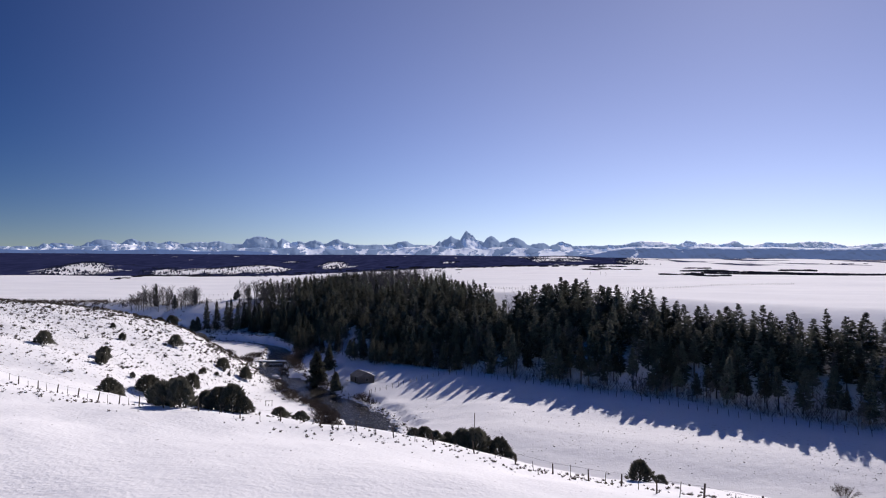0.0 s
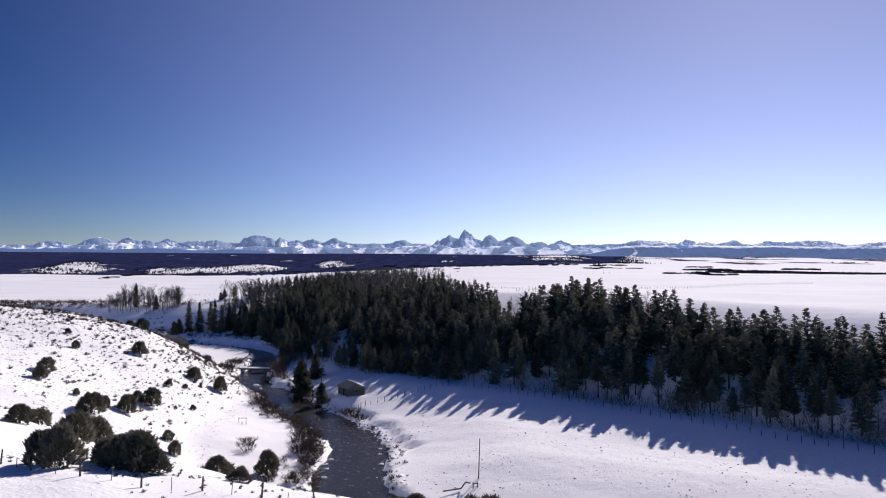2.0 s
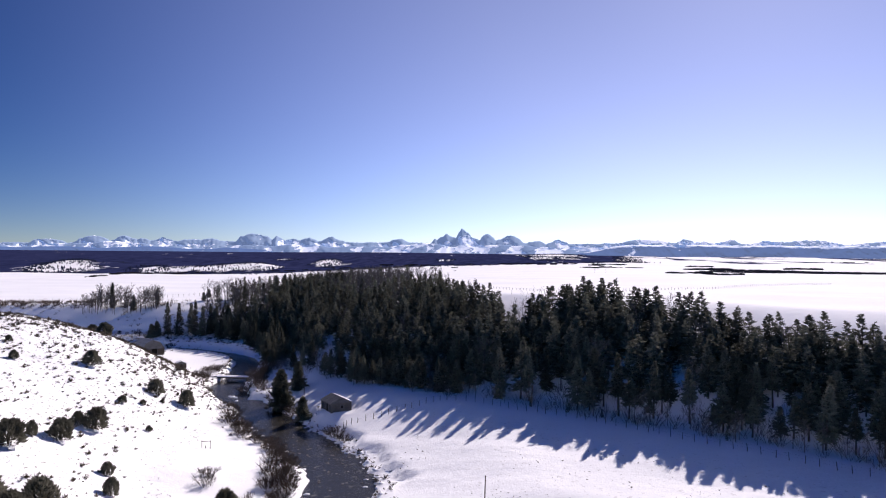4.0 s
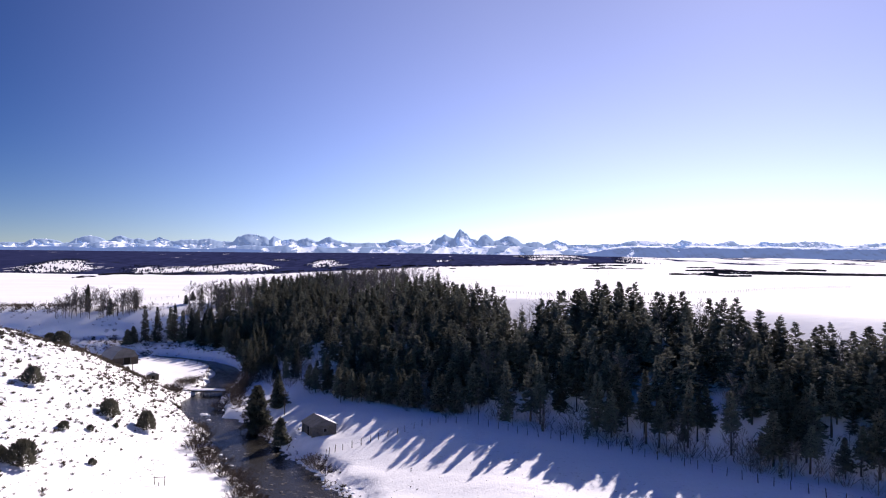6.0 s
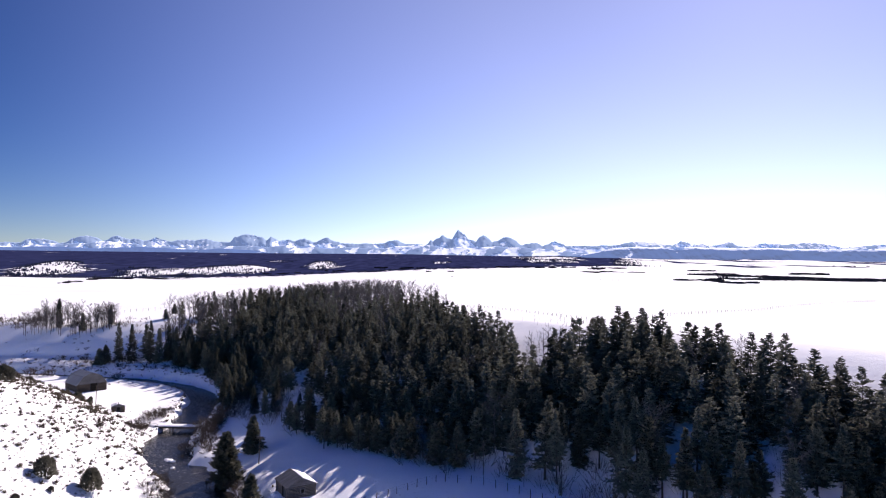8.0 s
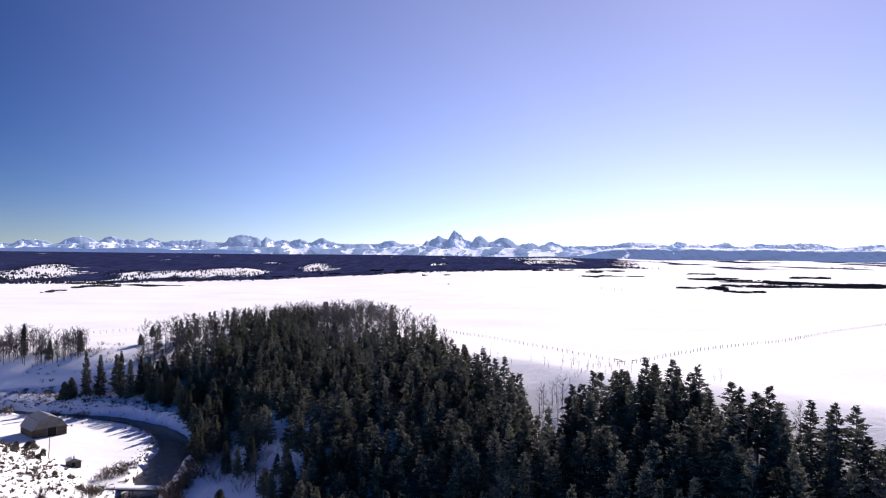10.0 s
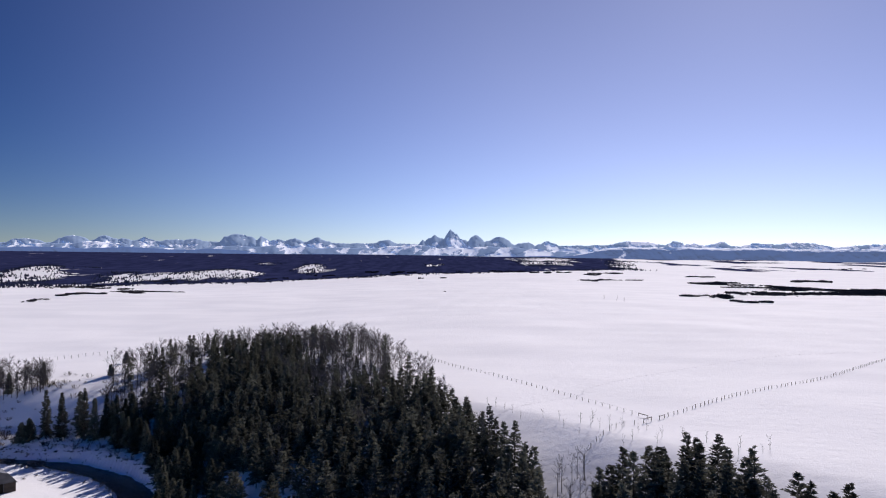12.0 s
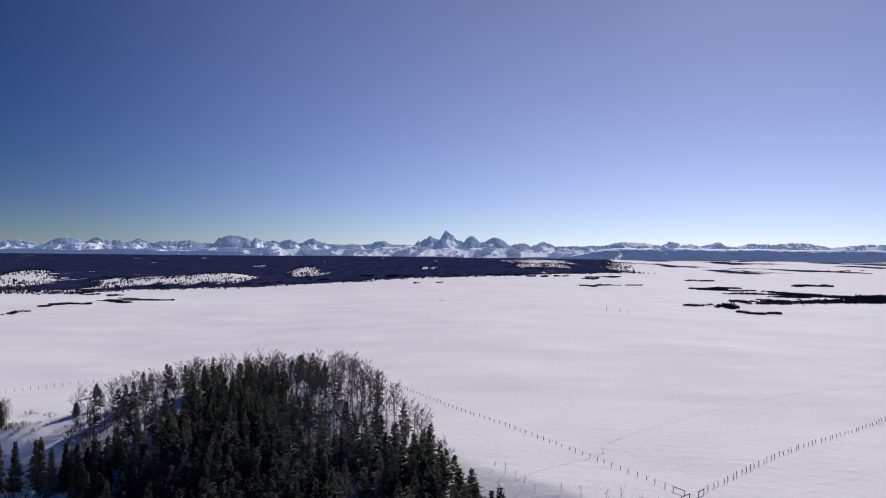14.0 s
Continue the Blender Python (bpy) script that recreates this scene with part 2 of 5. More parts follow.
# ---- the lie of the land ----
RIVER = spline([(320, 20), (200, 52), (130, 70), (80, 86), (40, 99), (16, 107), (0, 114), (-9, 123), (-12, 134), (-12.5, 145), (-15.5, 155), (-21, 164.5), (-27.6, 174), (-31.3, 181), (-35.8, 188.5),
                (-41.6, 197.9), (-48.3, 206.3), (-52.6, 214.5), (-53.6, 221), (-53.9, 227), (-55.5, 235.5), (-57.5, 245.5), (-59.6, 255), (-64.5, 265), (-73, 273.5), (-83.5, 280), (-92, 283), (-101, 284.8), (-114, 287),
                (-135, 290), (-200, 297), (-330, 302)], 3.0)
BLUFF_FOOT = spline([(420, -90), (200, 40), (110, 106), (62, 144), (34, 166), (19, 178), (9, 184), (0, 189), (-13, 199), (-23, 210), (-35, 221),
                     (-47, 240), (-55, 262), (-66, 278), (-82, 290), (-104, 297), (-140, 301), (-200, 307), (-420, 330)], 6.0)[::-1]
HILL_FOOT = spline([(420, -60), (200, 24), (130, 50), (80, 66), (40, 80), (16, 90), (-2, 98), (-20, 112), (-30, 126), (-39, 145), (-42, 170), (-45, 192),
                    (-56, 219), (-80, 244), (-115, 259), (-200, 272), (-420, 290)], 6.0)


# open snow among the foothill woods: bearing, share of the slope, half sizes, height
CLEARINGS = [(-0.592, 0.10, 0.032, 0.06, 9), (-0.555, 0.14, 0.036, 0.07, 13), (-0.445, 0.09, 0.026, 0.045, 6), (-0.375, 0.08, 0.03, 0.04, 5), (-0.315, 0.14, 0.034, 0.06, 9), (-0.28, 0.13, 0.022, 0.04, 5),
             (-0.248, 0.42, 0.013, 0.04, 3), (-0.186, 0.24, 0.018, 0.11, 5), (-0.49, 0.30, 0.010, 0.025, 2), (0.135, 0.5, 0.04, 0.26, 4), (-0.02, 0.3, 0.012, 0.05, 0)]


def river_half_width(along, y):
    return 4.9 - 1.5 * smoothstep(172, 195, y) + 0.5 * smoothstep(200, 212, y) - 0.5 * smoothstep(215, 226, y) + 0.3 * smoothstep(228, 240, y) - 0.8 * smoothstep(250, 275, y) + 0.25 * np.sin(along * 60.0)


def terrain(x, y):
    """Height of the snow, and the shares of woodland and of stubble poking through it."""
    x, y = np.asarray(x, float), np.asarray(y, float)
    d_river, along = line_distance(x, y, RIVER)
    d_bluff, _ = line_distance(x, y, BLUFF_FOOT)
    d_hill, _ = line_distance(x, y, HILL_FOOT)
    edge = np.abs(d_river) - river_half_width(along, y) - 0.5 * waves(x, y, 9.0, 5, 2)
    for sx, sy, reach in ((-20, 147, 3.0), (-42.2, 204.8, 1.6)):
        edge = edge + 3.2 * np.exp(-((x - sx) / reach) ** 2 - ((y - sy) / (reach * 1.3)) ** 2)
    west = smoothstep(-1, 4, d_river)
    floor = 0.9 + (2.6 - 1.9 * west * smoothstep(190, 225, y)) * smoothstep(0, 24, edge) + 1.4 * smoothstep(-22, 0, d_bluff) + 0.05 * waves(x, y, 14.0, 1)
    floor = floor + 1.1 * np.exp(-((x + 18) / 9.0) ** 2 - ((y - 185) / 10.0) ** 2) * smoothstep(0, 6, edge)
    floor = floor + 0.8 * smoothstep(-8, -3, d_bluff) * smoothstep(-45, -70, x)
    # the old scarp along the river's east bank
    scarp = (d_river < 0) * smoothstep(140, 150, y) * smoothstep(200, 188, y)
    floor = floor - 0.9 * scarp * smoothstep(4.6, 3.6, edge + 1.2 * waves(x, y, 11.0, 8, 2)) + 0.25 * scarp
    # the near hill and its spur
    steep = 1.0 + 0.58 * smoothstep(122, 62, y + 0.25 * x)
    d = np.maximum(d_hill, 0) * steep
    rise = 21.9 * d ** 1.6 / (d ** 1.6 + 24.0 ** 1.6)
    rise = np.where(rise > 15, 15 + 8 * np.tanh((rise - 15) / 8), rise)
    draw = np.exp(-((y - 116 - 0.15 * (x + 40)) / 9.0) ** 2) * smoothstep(-18, -40, x) * smoothstep(-150, -80, x)
    rise = rise - 1.3 * np.exp(-((d - 44) / 13.0) ** 2) * smoothstep(115, 90, y)
    rise = rise + 1.7 * np.exp(-((x + 9) / 15.0) ** 2 - ((y - 70 + 0.3 * x) / 9.0) ** 2)
    hill = rise - 2.5 * draw * smoothstep(6, 20, d) + 0.35 * waves(x, y, 22.0, 2) * smoothstep(3, 20, d)
    # the plain above the bluff
    far = np.maximum(y, 1.0)
    u = x / far
    plain = 23.0 + (-5.6 + 5.6 * np.tanh((x + 65) / 62.0)) * smoothstep(900, 400, y) - 3.5 * smoothstep(330, 900, y) - 6 * smoothstep(0.1, -0.3, u) * smoothstep(500, 900, y)
    plain = plain + 0.5 * waves(x, y, 120.0, 3) + 1.2 * waves(x, y, 420.0, 4) * smoothstep(350, 700, y)
    plain = plain - 8.0 * smoothstep(0.05, -0.35, u) * smoothstep(700, 1100, y)
    plain = plain + np.maximum(y - 1300, 0) * 0.0135 * smoothstep(-0.15, 0.3, u)
    front = 1150 + (np.clip(u, -0.75, 0.4) + 0.6) * 690 + 45 * waves(u * 1000, y * 0, 260.0, 9)
    plain = plain - 4 * smoothstep(0.15, -0.1, u) * smoothstep(800, 1300, y) - 5 * smoothstep(-0.05, -0.4, u) * smoothstep(750, 1150, y)
    share = np.maximum(y - front, 0) / np.maximum(3600 - front, 100)
    plain = plain + (58 + 4 * np.exp(-((u + 0.09) / 0.12) ** 2) - plain) * np.clip(share, 0, 1) * smoothstep(0.28, 0.14, u)
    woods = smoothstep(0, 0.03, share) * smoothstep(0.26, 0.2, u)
    # rolling spurs, and knolls that carry the open snow
    plain = plain + (4.5 * waves(x, y * 0.6, 420.0, 71, 3) - 2.0) * smoothstep(0.0, 0.12, share) * smoothstep(0.9, 0.4, share) * smoothstep(0.3, 0.15, u)
    ragged = 0.011 * waves(x, y * 0.3, 75.0, 78, 3)
    for pu, ps, wu, ws, rise_ in CLEARINGS:
        woods = woods - 1.2 * np.exp(-((u + ragged - pu) / wu) ** 2 - ((share + 1.8 * ragged - ps) / ws) ** 2)
        plain = plain + rise_ * np.exp(-((u - pu) / (wu * 1.3)) ** 2 - ((share - ps - 0.6 * ws) / (ws * 0.9)) ** 2)
    # thin belts of wood on the far rises of the open plain
    belts = smoothstep(0.2, 0.45, waves(x, y * 0.35, 520.0, 72, 3)) * smoothstep(1700, 2100, y) * smoothstep(0.12, 0.2, u)
    belts = np.maximum(belts, smoothstep(3650, 3900, y) * smoothstep(0.1, 0.2, u) * smoothstep(-0.5, 0.1, waves(x, y * 0, 900.0, 73, 2)))
    woods = np.maximum(woods, belts)
    plain = plain + 5.0 * waves(x, y * 0.5, 600.0, 74, 2) * smoothstep(1700, 2600, y) * smoothstep(0.1, 0.25, u)
    woods = np.clip(woods, 0, 1)
    lift = np.clip(d_bluff / (56.0 - 35.5 * smoothstep(-75, -112, x) - 7.0 * smoothstep(15, 45, x)), 0, 1)
    lift = smoothstep(0, 0.2, lift) * (1 - (1 - lift) ** (1.25 + 0.4 * smoothstep(15, 45, x)))
    z = floor + hill
    z = z + (plain - z) * lift + 0.5 * waves(x, y, 16.0, 7) * lift * (1 - lift) * 4 * 0.4
    # the river's bed and its undercut snowy banks
    bank = smoothstep(0.0, 1.3, edge)
    z = np.where(edge < 1.3, -0.7 + (np.maximum(z, 0.6) + 0.7) * bank, z)
    z = z + 0.035 * waves(x, y, 4.0, 11, 2) * smoothstep(0, 3, edge)
    # the level shelf on which the cabin stands
    z = z + (2.8 - z) * smoothstep(5.2, 3.2, np.hypot(x + 19.6, y - 182.6)) * smoothstep(0.5, 2.5, edge)
    stubble = smoothstep(2, 8, d_hill) * smoothstep(95, 115, y - 0.35 * x - 10) * 0.9
    stubble = np.maximum(stubble, 0.25 * smoothstep(6, 14, edge) * smoothstep(-4, -16, d_bluff) * (d_river < 0))
    return z, woods, stubble


def ground_z(x, y):
    return float(terrain(np.array([x]), np.array([y]))[0][0])


def grown(start, first, end, rate=1.09):
    out, s = [start], first
    while abs(out[-1]) < abs(end):
        s *= rate
        out.append(out[-1] + math.copysign(s, end))
    return out


def build_ground():
    xs = np.array(sorted(set(grown(-150, 1.3, -4200)) | set(np.arange(-148.7, 129, 1.1)) | set(grown(130, 1.3, 4200))))
    ys = np.array(sorted(set(grown(-60, 4, -900, 1.25)) | set(np.arange(-56, 40, 4.0)) | set(np.arange(40, 402, 1.1)) | set(grown(403, 1.5, 4900, 1.045))))
    gx, gy = np.meshgrid(xs, ys)
    z, woods, stubble = terrain(gx.ravel(), gy.ravel())
    nx, ny = len(xs), len(ys)
    i = (np.arange(ny - 1)[:, None] * nx + np.arange(nx - 1)[None, :]).ravel()
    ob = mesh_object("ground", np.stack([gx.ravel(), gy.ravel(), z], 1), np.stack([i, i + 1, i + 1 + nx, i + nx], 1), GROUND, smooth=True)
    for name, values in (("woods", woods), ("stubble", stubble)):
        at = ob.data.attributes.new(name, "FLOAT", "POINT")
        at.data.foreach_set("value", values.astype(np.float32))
    tagged(ob, "snow-covered valley, hills and plain with stubble showing", "ground", kind="structure")


build_ground()


def build_river():
    pts = RIVER
    tangent = np.gradient(pts, axis=0)
    tangent /= np.linalg.norm(tangent, axis=1)[:, None]
    normal = np.stack([-tangent[:, 1], tangent[:, 0]], 1)
    rows = [np.c_[pts + normal * o, np.zeros(len(pts))] for o in (-8.5, -3, 3, 8.5)]
    v = np.stack(rows, 1).reshape(-1, 3)
    i = (np.arange(len(pts) - 1)[:, None] * 4 + np.arange(3)[None, :]).ravel()
    ob = mesh_object("water", v, np.stack([i, i + 4, i + 5, i + 1], 1), WATER)
    tagged(ob, "dark shallow river with riffles between snowy banks", "river", kind="structure")


build_river()


def mountain_material():
    """Bare rock, snow and far conifer slopes; the air's haze is put into blue colours and a faint glow."""
    m = bpy.data.materials.new("hazed_snowy_rock")
    m.use_nodes = True
    n, l = m.node_tree.nodes, m.node_tree.links
    b = n["Principled BSDF"]
    b.inputs["Roughness"].default_value, b.inputs["Specular IOR Level"].default_value = 0.95, 0.0
    co, mp, t = n.new("ShaderNodeTexCoord"), n.new("ShaderNodeMapping"), n.new("ShaderNodeTexNoise")
    mp.inputs["Scale"].default_value = (1, 0.15, 1.3)
    t.inputs["Scale"].default_value, t.inputs["Detail"].default_value, t.inputs["Roughness"].default_value = 0.03, 10.0, 0.72
    l.new(co.outputs["Object"], mp.inputs["Vector"])
    l.new(mp.outputs["Vector"], t.inputs["Vector"])
    snow_at, fir_at, r, ground, mix, add = [n.new("ShaderNode" + k) for k in ("Attribute", "Attribute", "MapRange", "Mix", "Mix", "Math")]
    snow_at.attribute_name, fir_at.attribute_name = "snow", "firs"
    l.new(t.outputs["Fac"], add.inputs[0])
    l.new(snow_at.outputs["Fac"], add.inputs[1])
    r.inputs["From Min"].default_value, r.inputs["From Max"].default_value = 0.98, 1.04
    l.new(add.outputs[0], r.inputs["Value"])
    ground.data_type, mix.data_type = "RGBA", "RGBA"
    # rock and firs carry the blue of distant haze in their base colour
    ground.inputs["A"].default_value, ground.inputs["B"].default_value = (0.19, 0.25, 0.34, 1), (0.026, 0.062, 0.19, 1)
    l.new(fir_at.outputs["Fac"], ground.inputs["Factor"])
    mix.inputs["B"].default_value = (0.90, 0.91, 0.93, 1)
    l.new(ground.outputs["Result"], mix.inputs["A"])
    l.new(r.outputs["Result"], mix.inputs["Factor"])
    l.new(mix.outputs["Result"], b.inputs["Base Color"])
    # blue emission paints haze over the mountains, which give off no light
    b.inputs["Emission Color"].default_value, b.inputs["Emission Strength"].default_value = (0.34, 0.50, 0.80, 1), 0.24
    return m


# bearing, height above eye level in thousandths of the distance, half width in thousandths
CRAGS = [(-0.618, 22, 30), (-0.55, 27, 28), (-0.501, 28.5, 22), (-0.472, 24.5, 18), (-0.441, 26, 18), (-0.4, 24, 20), (-0.373, 24.5, 18), (-0.306, 32, 28), (-0.312, 31.5, 12), (-0.271, 29.5, 14),
         (-0.25, 26, 14), (-0.223, 28, 16), (-0.188, 29, 20), (-0.092, 26.5, 16), (-0.041, 27.5, 6), (-0.021, 34.5, 20), (0.0015, 42.8, 16), (0.009, 37.5, 20), (0.041, 34.7, 19), (0.074, 32.5, 26), (0.113, 25, 14), (0.143, 27.5, 15),
         (0.271, 28.5, 40), (0.332, 30.2, 15), (0.357, 26.5, 14), (0.393, 29.8, 15), (0.45, 27.5, 30), (0.51, 29.3, 45), (0.63, 28, 60)]


def range_layer(name, label, at_y, depth, crest, fold, seed, snow_of, firs, mat):
    """One line of mountains: a crest along a far line, with spurs and gullies down to the plain before it."""
    u = np.linspace(-0.86, 0.86, 1150)
    rows, v, snow = 22, [], []
    for k in range(rows + 3):
        s = min(k, rows - 1) / (rows - 1)
        up = crest * s ** 0.9
        rough = np.array([noise.ridged_multi_fractal((q * 52 + (0.05 if seed % 2 else -0.05) * h, h * 0.062, seed * 3.1), 0.8, 2.2, 7, 0.9, 1.7) for q, h in zip(u, up)]) - 1.15
        soft = np.array([noise.fractal((q * 30, h * 0.04, seed * 5.7), 0.9, 2.0, 4) for q, h in zip(u, up)])
        y = at_y - depth * (1 - s) + (soft * 0.5 + rough * 0.35) * depth * (s * (1 - s)) ** 0.5 * fold
        h = up + rough * (0.45 + 3.2 * s * (1 - s)) * fold
        if k >= rows:
            y, h = y + 14.0 * (k - rows + 1), h - 12.0 * (k - rows + 1)
        y = np.minimum(y, 4990.0)
        z = 45.0 + h * (y - 76.0) / 1000.0 - 90.0 * (k == 0)
        v.append(np.stack([u * (y - 76.0), y, z], 1))
        snow.append(snow_of(u, s, rough, soft))
    nx = len(u)
    i = (np.arange(rows + 2)[:, None] * nx + np.arange(nx - 1)[None, :]).ravel()
    ob = mesh_object(name, np.concatenate(v), np.stack([i, i + 1, i + 1 + nx, i + nx], 1), mat, smooth=True)
    ob.data.attributes.new("snow", "FLOAT", "POINT").data.foreach_set("value", np.concatenate(snow).astype(np.float32))
    ob.data.attributes.new("firs", "FLOAT", "POINT").data.foreach_set("value", np.full(nx * (rows + 3), firs, dtype=np.float32))
    tagged(ob, label, "mountains", kind="structure")


def build_mountains():
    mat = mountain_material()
    u = np.linspace(-0.86, 0.86, 1150)
    base = 20.5 - 4.5 * smoothstep(-0.45, -0.65, u) + 3.0 * smoothstep(0.15, 0.3, u)
    crest = base + 0.8 * waves(u * 1000, u * 0, 60.0, 21, 3)
    warp = u + 0.0035 * waves(u * 1000, u * 0, 24.0, 28, 3)
    for c, h, w in CRAGS:
        q = np.clip(np.abs(warp - c + 0.0035 * waves(np.array([c * 1000]), np.zeros(1), 24.0, 28, 3)[0]) / (w / 1000.0), 0, 1)
        crest = np.maximum(crest, h - (h - base) * q ** (1.3 if -0.06 < c < 0.16 else 1.2 if w < 25 else 2.4))
    crest = crest + 0.5 * waves(u * 1000, u * 0, 15.0, 22, 3) + 0.35 * waves(u * 1000, u * 0, 5.0, 24, 2)
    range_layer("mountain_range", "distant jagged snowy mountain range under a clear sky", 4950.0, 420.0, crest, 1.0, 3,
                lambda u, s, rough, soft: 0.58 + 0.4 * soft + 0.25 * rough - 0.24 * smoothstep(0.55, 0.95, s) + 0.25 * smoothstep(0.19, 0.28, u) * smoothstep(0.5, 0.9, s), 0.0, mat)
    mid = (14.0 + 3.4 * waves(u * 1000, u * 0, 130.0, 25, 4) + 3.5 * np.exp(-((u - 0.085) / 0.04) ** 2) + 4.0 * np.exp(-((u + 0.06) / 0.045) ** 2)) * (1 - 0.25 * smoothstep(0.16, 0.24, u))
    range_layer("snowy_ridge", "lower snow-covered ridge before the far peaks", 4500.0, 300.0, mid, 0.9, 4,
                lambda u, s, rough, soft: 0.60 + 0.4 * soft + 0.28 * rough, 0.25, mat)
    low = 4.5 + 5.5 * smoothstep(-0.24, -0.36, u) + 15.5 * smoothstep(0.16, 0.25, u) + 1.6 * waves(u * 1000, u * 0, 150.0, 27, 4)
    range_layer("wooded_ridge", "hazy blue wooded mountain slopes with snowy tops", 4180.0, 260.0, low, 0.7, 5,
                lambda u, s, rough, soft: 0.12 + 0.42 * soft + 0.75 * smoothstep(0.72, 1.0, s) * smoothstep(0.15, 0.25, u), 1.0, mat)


build_mountains()

# ---- trees ----


def diamonds(root, along, side, length, width):
    """Leaf-shaped quads: arrays of roots, directions and side directions."""
    mid = root + along * (length * 0.45)[:, None]
    a, b = mid + side * width[:, None], mid - side * width[:, None]
    tip = root + along * length[:, None]
    v = np.stack([root, a, tip, b], 1).reshape(-1, 3)
    f = np.arange(len(root) * 4).reshape(-1, 4)
    return v, f


def unit(v):
    return v / np.maximum(np.linalg.norm(v, axis=-1, keepdims=True), 1e-9)


def conifer_crown(rng, h, radius, bare, levels, per, detail, taper=0.75, core=0.2, lift=0.25):
    """Ragged whorls of branches round a trunk of height h, each hung with small sprays; bare: the share of the trunk without green."""
    roots, dirs, sides, lens, wids = [], [], [], [], []
    ph = rng.uniform(0, 6.28, 4)
    lean = rng.normal(0, 0.012, 2) * h

    def spray(o, d, sd, length, width):
        roots.append(o), dirs.append(d), sides.append(sd), lens.append(length), wids.append(width)
    for i in range(levels):
        s = 1 - (1 - (i + rng.uniform(0.2, 0.8)) / levels) ** 1.15
        full = rng.uniform(0.72, 1.12)
        for k in range(max(3, int(per * (1.0 - 0.4 * s)))):
            th = rng.uniform(0, 6.28)
            lobe = 1 + 0.16 * math.sin(2 * th + ph[0] + 5 * s) + 0.13 * math.sin(3 * th + ph[1] - 9 * s)
            rr = radius * ((1 - s) ** taper * 0.96 + 0.04) * (0.62 + 0.38 * smoothstep(0.0, 0.22, s)) * lobe * full * rng.uniform(0.6, 1.12)
            zz = h * (bare + (1 - bare) * (s + rng.normal(0, 0.55) / levels)) * 0.985
            tilt = lift - 0.45 * (1 - s) + 0.45 * s + rng.uniform(-0.35, 0.35)
            d = unit(np.array([math.cos(th), math.sin(th), tilt]))
            sd = np.array([-math.sin(th), math.cos(th), 0.0])
            o = np.array([lean[0] * zz / h, lean[1] * zz / h, zz - 0.25 * rr * lift])
            spray(o, d, unit(sd + np.array([0, 0, rng.uniform(-0.6, 0.6)])), rr * 0.9, rr * core * 0.5 + 0.02)
            for q in range(detail):
                f = 0.25 + 0.72 * (q + rng.uniform(0, 0.9)) / detail
                dd = unit(d * rng.uniform(0.3, 0.9) + sd * (1 if q % 2 else -1) * rng.uniform(0.15, 1.0) + np.array([0, 0, rng.uniform(-0.45, 0.65)]))
                size = (0.13 * radius + 0.12 * rr + 0.07) * rng.uniform(0.7, 1.25)
                spray(o + d * rr * f * 0.93, dd, np.cross(dd, rng.normal(0, 1, 3)) + 1e-6, size, size * (0.16 + 0.55 * core))
    for _ in range(9):
        dd = unit(np.array([rng.normal(0, 0.3), rng.normal(0, 0.3), 1.0]))
        spray(np.array([lean[0], lean[1], h * 0.97 - rng.uniform(0, 0.09) * h]), dd, rng.normal(0, 1, 3), 0.04 * h, 0.05)
    root, along, side, length, width = np.array(roots), np.array(dirs), unit(np.array(sides)), np.array(lens), np.array(wids)
    w = side * width[:, None]
    v = np.stack([root + along * (length * 0.12)[:, None] - w, root + along * (length * 0.12)[:, None] + w, root + along * length[:, None]], 1).reshape(-1, 3)
    return v, np.arange(len(v)).reshape(-1, 3)


def trunk_mesh(h, r, sides=5, lean=0.0):
    zs = np.array([-0.6, h * 0.3, h * 0.7, h * 0.99])
    rs = np.array([r * 1.15, r * 0.8, r * 0.45, r * 0.08])
    a = np.arange(sides) * 6.283 / sides
    v = np.concatenate([np.stack([np.cos(a) * q + lean * z, np.sin(a) * q, np.full(sides, z)], 1) for z, q in zip(zs, rs)])
    f = [(k * sides + i, k * sides + (i + 1) % sides, (k + 1) * sides + (i + 1) % sides, (k + 1) * sides + i) for k in range(3) for i in range(sides)]
    return v, np.array(f)


def make_tree(name, label, category, group, trunk, crown, bark, leaf, crown_name="crown"):
    top = tagged(new(name), label, category, group)
    mesh_object("trunk", *trunk, bark, top)
    mesh_object(crown_name, *crown, leaf, top)
    return top


